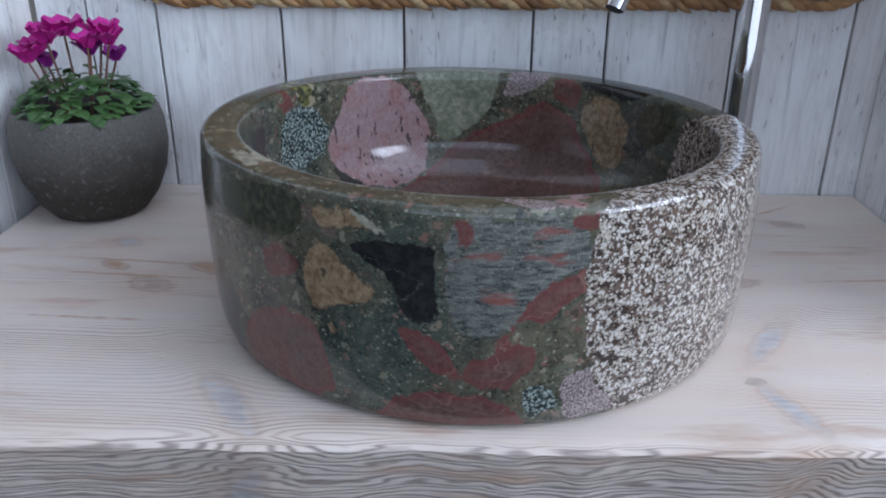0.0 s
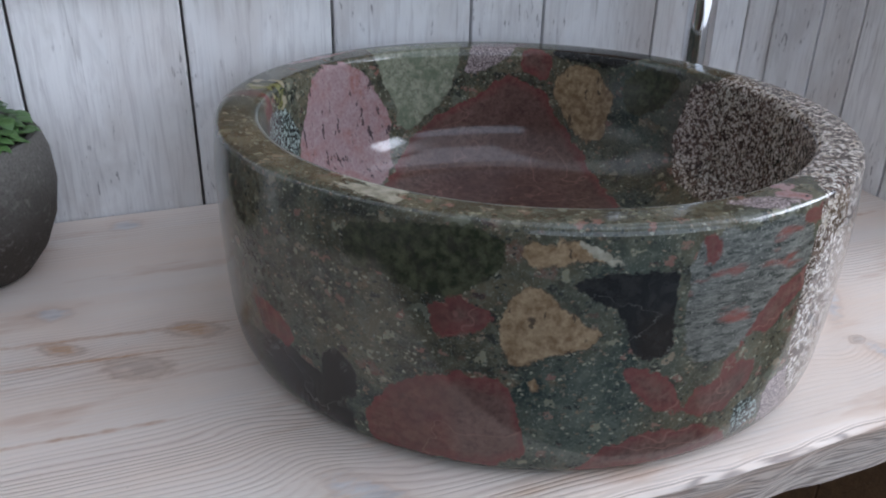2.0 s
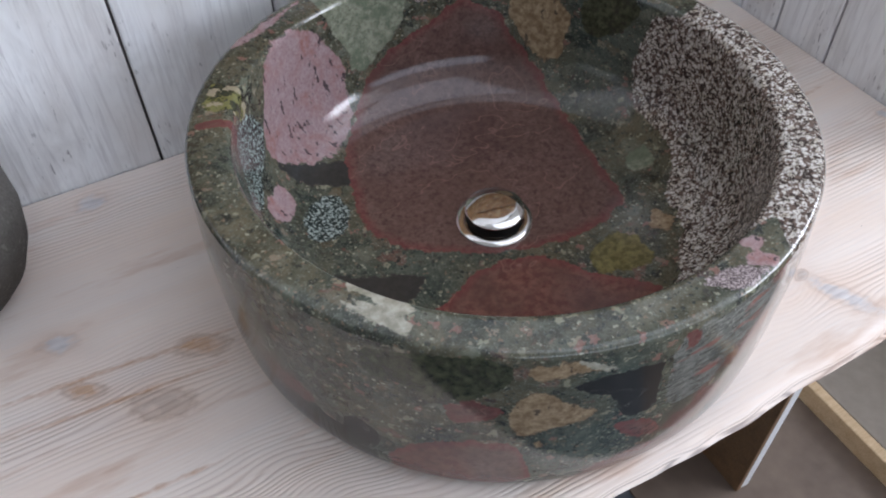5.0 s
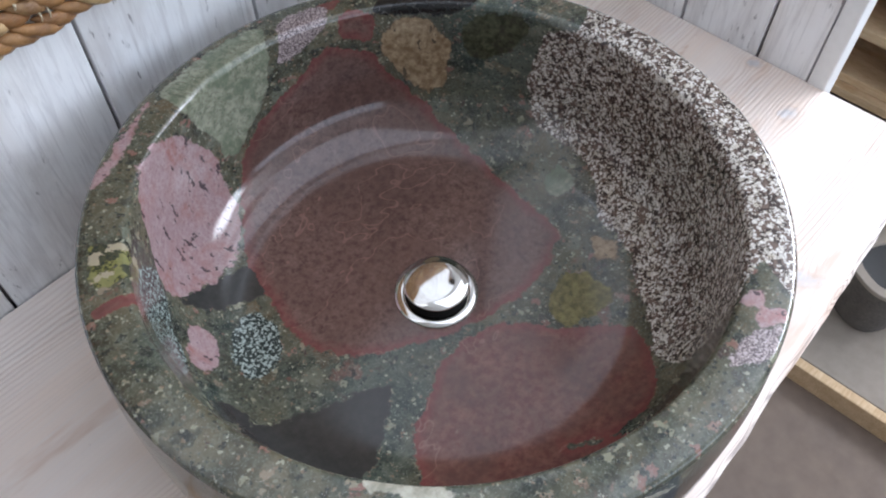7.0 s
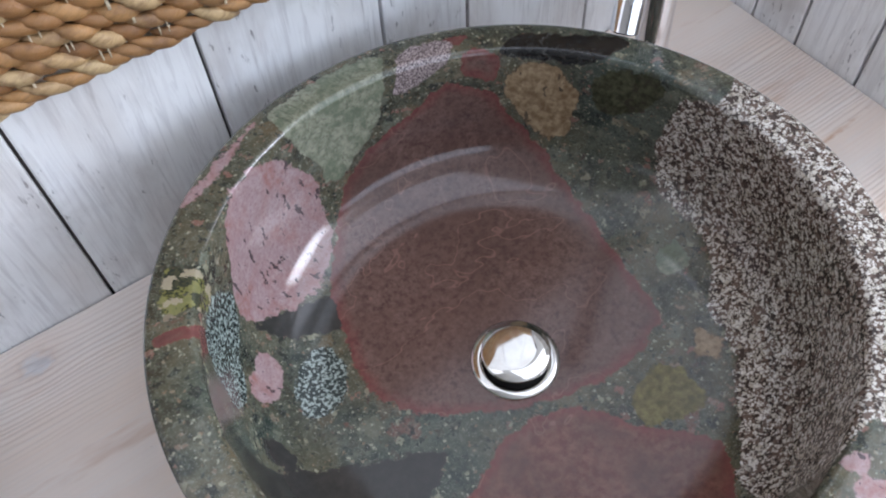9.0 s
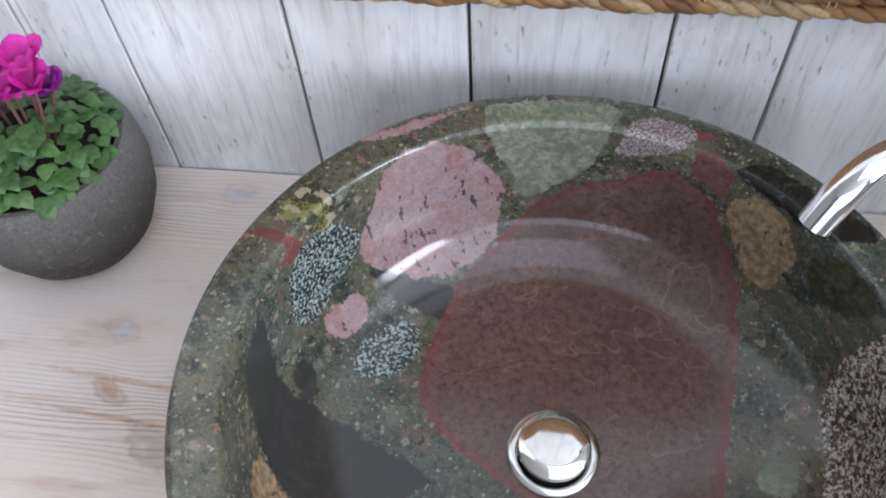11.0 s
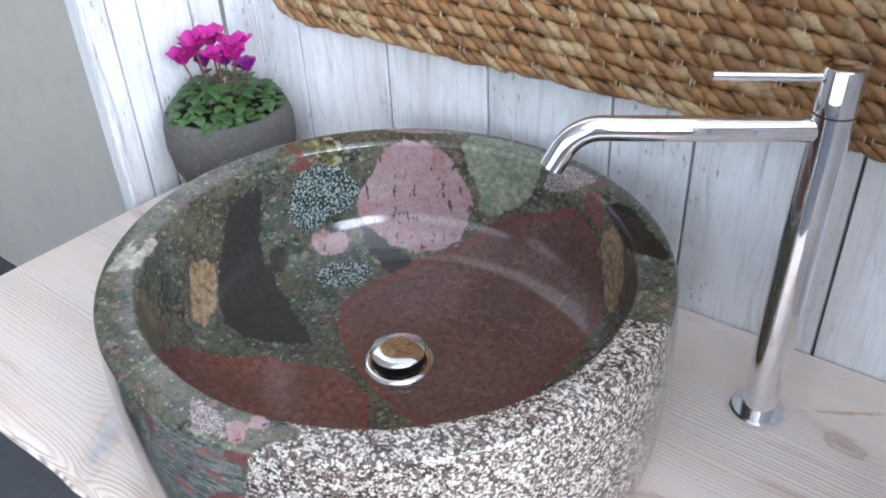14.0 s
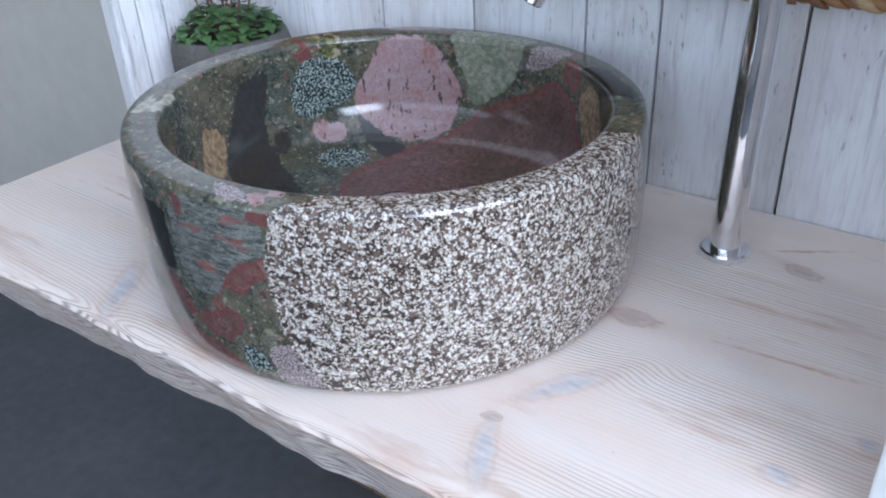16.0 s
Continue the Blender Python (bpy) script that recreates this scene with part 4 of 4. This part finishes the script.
def rounded_loop(wide, high, radius, step):
    """Points and headings along a rounded rectangle in the x-z plane."""
    pts = []
    for cx, cz, a0 in ((wide - radius, high - radius, 0), (-wide + radius, high - radius, 90), (-wide + radius, -high + radius, 180), (wide - radius, -high + radius, 270)):
        for k in range(9):
            a = radians(a0 + 90 * k / 8)
            pts.append(Vector((cx + radius * math.cos(a), 0, cz + radius * math.sin(a))))
    pts.append(pts[0])
    out, carry = [], 0.0
    for a, b in zip(pts, pts[1:]):
        long = (b - a).length
        if long < 1e-9:
            continue
        way = (b - a) / long
        while carry < long:
            out.append((a + way * carry, way))
            carry += step
        carry -= long
    return out


def strand_mesh():
    """One plump strand of rush, along x, bowed to the wall at its ends."""
    bm = bmesh.new()
    rings = []
    for s in (-1, -0.85, -0.5, 0, 0.5, 0.85, 1):
        wide = 0.0062 * (1 - abs(s) ** 2.6 * 0.84)
        rings.append([bm.verts.new((0.0195 * s, 0.0056 * s * s + math.sin(t) * 0.88 * wide, math.cos(t) * wide * (1 + 0.10 * math.sin(3 * s + 1)))) for t in [2 * math.pi * k / 9 for k in range(9)]])
    for a, b in zip(rings, rings[1:]):
        for k in range(9):
            bm.faces.new((a[k], a[(k + 1) % 9], b[(k + 1) % 9], b[k]))
    bm.faces.new(rings[0][::-1])
    bm.faces.new(rings[-1])
    return bm


def braid_places(index):
    """Where the strands of one round of the braid lie."""
    inset = 0.0165 * index
    rng = random.Random(100 + index)
    fat = 0.82 if index == 0 else 1.0
    for p, way in rounded_loop(0.455 - inset, 0.165 - inset, max(0.070 - inset, 0.012), 0.0155):
        turn = math.atan2(-way.z, way.x) + radians(25 + rng.uniform(-6, 6))
        up = Vector((0, 1, 0)).cross(way)
        mid = p + Vector((0, rng.uniform(-0.0024, 0.0012) - 0.0015, 0)) + up * rng.uniform(-0.0012, 0.0012)
        size = (rng.uniform(0.9, 1.12), fat * rng.uniform(0.86, 1.12), fat * rng.uniform(0.86, 1.14))
        yield Matrix.LocRotScale(mid, Euler((rng.uniform(-0.15, 0.15), turn, 0)), size)


single = part("strand", strand_mesh(), RUSH, mat, "", 60)
shared = single.data
source = [v.co.copy() for v in shared.vertices]
polys = [tuple(p.vertices) for p in shared.polygons]
verts, faces, count = [], [], 0
for index in range(10):
    for m in braid_places(index):
        if index < 5 and m.translation.z < -0.06 and count < 300:
            ob = single if count == 0 else new("strand", shared)
            ob.parent = mat
            ob.matrix_basis = m
            count += 1
        else:
            base = len(verts)
            verts.extend(m @ v for v in source)
            faces.extend(tuple(base + k for k in p) for p in polys)
rest = bpy.data.meshes.new("braid")
rest.from_pydata(verts, [], faces)
rest.shade_smooth()
rest.materials.append(RUSH)
braid = new("braid", rest)
braid.parent = mat
tagged(braid, kind="stuff")
thread = bmesh.new()
rng = random.Random(9)
for index in range(1, 8):
    for p, way in rounded_loop(0.455 - 0.0165 * index + 0.008, 0.165 - 0.0165 * index + 0.008, max(0.070 - 0.0165 * index + 0.008, 0.014), 0.047):
        up = Vector((0, 1, 0)).cross(way)
        for side in (-0.0013, 0.0013):
            foot = p + way * (side + rng.uniform(-0.004, 0.004)) + Vector((0, -0.0046, 0))
            tube(thread, [foot - up * 0.0050 + Vector((0, 0.0015, 0)), foot + Vector((0, -0.0008, 0)), foot + up * 0.0050 + Vector((0, 0.0015, 0))], 0.0006, 5)
tagged(part("stitching", thread, THREAD, mat, "pale stitching thread"), kind="stuff")
part("backing", boxed((-0.42, 0.006, -0.14), (0.42, 0.0095, 0.14)), JOINT, mat, "dark backing")

# ---- flower pot ----
POT = (-0.368, 0.835)
pot = empty("flower_pot", "round grey-brown stone flower pot on the counter", "flower pot", place=(POT[0], POT[1], TOP))
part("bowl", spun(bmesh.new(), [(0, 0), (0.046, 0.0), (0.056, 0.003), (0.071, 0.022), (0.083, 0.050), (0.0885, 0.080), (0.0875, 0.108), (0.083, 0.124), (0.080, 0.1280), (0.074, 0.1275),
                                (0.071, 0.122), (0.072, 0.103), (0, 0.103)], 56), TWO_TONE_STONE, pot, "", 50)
part("soil", spun(bmesh.new(), [(0, 0.115), (0.03, 0.116), (0.070, 0.111), (0.070, 0.1035), (0, 0.1035)], 32), SOIL, pot, "dark potting soil", 60)

plant = empty("cyclamen", "cyclamen with magenta flowers over green leaves in the pot", "potted plant", place=(POT[0], POT[1], TOP + 0.114))


def leaf_blade(bm, base, heading, size, droop):
    """A heart-shaped leaf with a folded midrib."""
    side = Vector((-math.sin(heading), math.cos(heading), 0))
    ahead = Vector((math.cos(heading), math.sin(heading), 0))
    rows = []
    for s, w in ((0, 0.30), (0.12, 0.46), (0.35, 0.54), (0.6, 0.44), (0.82, 0.24), (1.0, 0.02)):
        mid = base + ahead * size * s + Vector((0, 0, -droop * size * s * s))
        rows.append([bm.verts.new(mid + side * size * w * k + Vector((0, 0, size * (0.10 * abs(k) - 0.12 * k * k)))) for k in (-1, -0.5, 0, 0.5, 1)])
    for a, b in zip(rows, rows[1:]):
        for k in range(4):
            bm.faces.new((a[k], a[k + 1], b[k + 1], b[k]))


rng = random.Random(4)
for i in range(290):
    a, d = rng.uniform(0, 2 * math.pi), 0.073 * math.sqrt(rng.random())
    bm = bmesh.new()
    high = 0.012 + 0.046 * (1 - (d / 0.078) ** 2) * rng.uniform(0.6, 1.1)
    leaf_blade(bm, Vector((d * math.cos(a), d * math.sin(a), high)), a + rng.uniform(-0.9, 0.9), rng.uniform(0.0085, 0.016), rng.uniform(-0.2, 0.8))
    part("leaf", bm, LEAF, plant, "", 60)


def flower(x, y, z, size, material, seed):
    rng = random.Random(seed)
    stem = part("stem", tube(bmesh.new(), [(x * 0.45, y * 0.45, 0.005), (x * 0.75, y * 0.75, z * 0.55), (x, y, z)], 0.0014, 6), STEM, plant, "", 60)
    bm = bmesh.new()
    for k in range(6):
        a = k * math.pi / 3 + rng.uniform(-0.25, 0.25)
        out = Vector((math.cos(a), math.sin(a), 0))
        side = Vector((-math.sin(a), math.cos(a), 0))
        lean = rng.uniform(0.35, 0.95)
        rows = []
        for s, w in ((0, 0.16), (0.3, 0.34), (0.6, 0.44), (0.85, 0.34), (1, 0.10)):
            mid = Vector((x, y, z)) + out * size * s * lean + Vector((0, 0, size * (s * 0.95 - 0.35 * s * s * lean)))
            rows.append([bm.verts.new(mid + side * size * w * k2 + out * size * 0.10 * k2 * k2 + Vector((0, 0, size * 0.05 * math.sin(7 * k2 + 5 * s)))) for k2 in (-1, -0.4, 0.4, 1)])
        for r0, r1 in zip(rows, rows[1:]):
            for k2 in range(3):
                bm.faces.new((r0[k2], r0[k2 + 1], r1[k2 + 1], r1[k2]))
    part("blossom", bm, material, stem, "magenta blossom", 60)


BLOOMS = [(-0.030, -0.012, 0.080, 0.029, PETAL), (-0.056, -0.020, 0.060, 0.026, PETAL), (-0.046, 0.006, 0.050, 0.021, SHADED_PETAL), (-0.014, 0.004, 0.086, 0.029, PETAL), (-0.062, 0.004, 0.066, 0.021, PETAL),
          (0.020, 0.000, 0.066, 0.024, SHADED_PETAL), (0.034, 0.010, 0.084, 0.026, PETAL), (0.050, -0.004, 0.078, 0.025, PETAL), (0.046, 0.016, 0.056, 0.021, SHADED_PETAL), (0.026, -0.014, 0.076, 0.022, PETAL)]
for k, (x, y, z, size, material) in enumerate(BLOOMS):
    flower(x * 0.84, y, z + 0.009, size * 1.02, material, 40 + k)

# ---- things beyond the counter ----
slab = empty("display_slab", "low pale slab platform with a wooden edge on the floor", "platform", place=(0.835, 0.3, 0.0))
part("top", boxed((0.022, -0.9, 0.03), (0.56, 0.9, 0.055), 0.003), SLAB, slab)
part("edge_board", boxed((0.0, -0.9, 0.0), (0.0215, 0.9, 0.0545), 0.003), PALLET, slab, "raw wooden edge")
part("base", boxed((0.03, -0.88, 0.0), (0.55, 0.88, 0.0295)), SLAB, slab)

tub = empty("stone_tub", "empty grey round stone tub on the slab", "stone tub", place=(1.045, 0.342, 0.0555))


def squared(bm, power):
    """Push a round shape towards a rounded square, as seen from above."""
    for v in bm.verts:
        r, a = math.hypot(v.co.x, v.co.y), math.atan2(v.co.y, v.co.x) + 0.5
        k = (abs(math.cos(a)) ** power + abs(math.sin(a)) ** power) ** (-1 / power)
        v.co.x, v.co.y = v.co.x * k, v.co.y * k
    return bm


part("body", squared(spun(bmesh.new(), [(0, 0), (0.050, 0), (0.059, 0.005), (0.070, 0.05), (0.0755, 0.1345), (0, 0.1345)], 48), 2.6), TUB, tub, "", 45)
tub_rim = part("rim", squared(spun(bmesh.new(), [(0.0755, 0.1350), (0.0758, 0.140), (0.0735, 0.143), (0.056, 0.143), (0.0535, 0.140), (0.0530, 0.1350)], 48, close=True), 2.6), SLAB, tub, "paler rim", 45)
# Flat black disc on the solid body; the hollow's shade is its colour.
part("hollow", squared(spun(bmesh.new(), [(0, 0.1352), (0.0528, 0.1352), (0.0528, 0.1380), (0, 0.1356)], 48), 2.6), BLACK_GAP, tub_rim, "black disc for the shaded hollow", 45)


def pallet(name, place, turn):
    """A wooden pallet: deck boards, bearers with slots, bottom boards."""
    ob = empty(name, "raw pine pallet stacked beside the boarded wall", "pallet", "stacked pallets", place)
    ob.rotation_euler = (0, 0, radians(turn))
    for k in range(5):
        part("deck_board", boxed((-0.6, -0.40 + k * 0.175, 0.122), (0.6, -0.30 + k * 0.175, 0.144), 0.002), PALLET, ob)
    for y in (-0.40, -0.05, 0.30):
        for x in (-0.6, -0.07, 0.455):
            part("block", boxed((x, y, 0.022), (x + 0.145, y + 0.10, 0.0995), 0.002), PALLET, ob)
        part("bottom_board", boxed((-0.6, y, 0.0), (0.6, y + 0.10, 0.0215), 0.002), PALLET, ob)
    for x in (-0.6, -0.07, 0.455):
        part("stringer_board", boxed((x, -0.40, 0.10), (x + 0.145, 0.40, 0.1215), 0.002), PALLET, ob)
    return ob


first = pallet("pallet", (1.90, 0.42, 0.0), 90)
for k in range(1, 5):
    copy_thing(first, pose(1.90 + 0.02 * (k % 2), 0.42 + 0.03 * k, 0.1445 * k, 0, 0, 90 + (-1) ** k * 1.2))
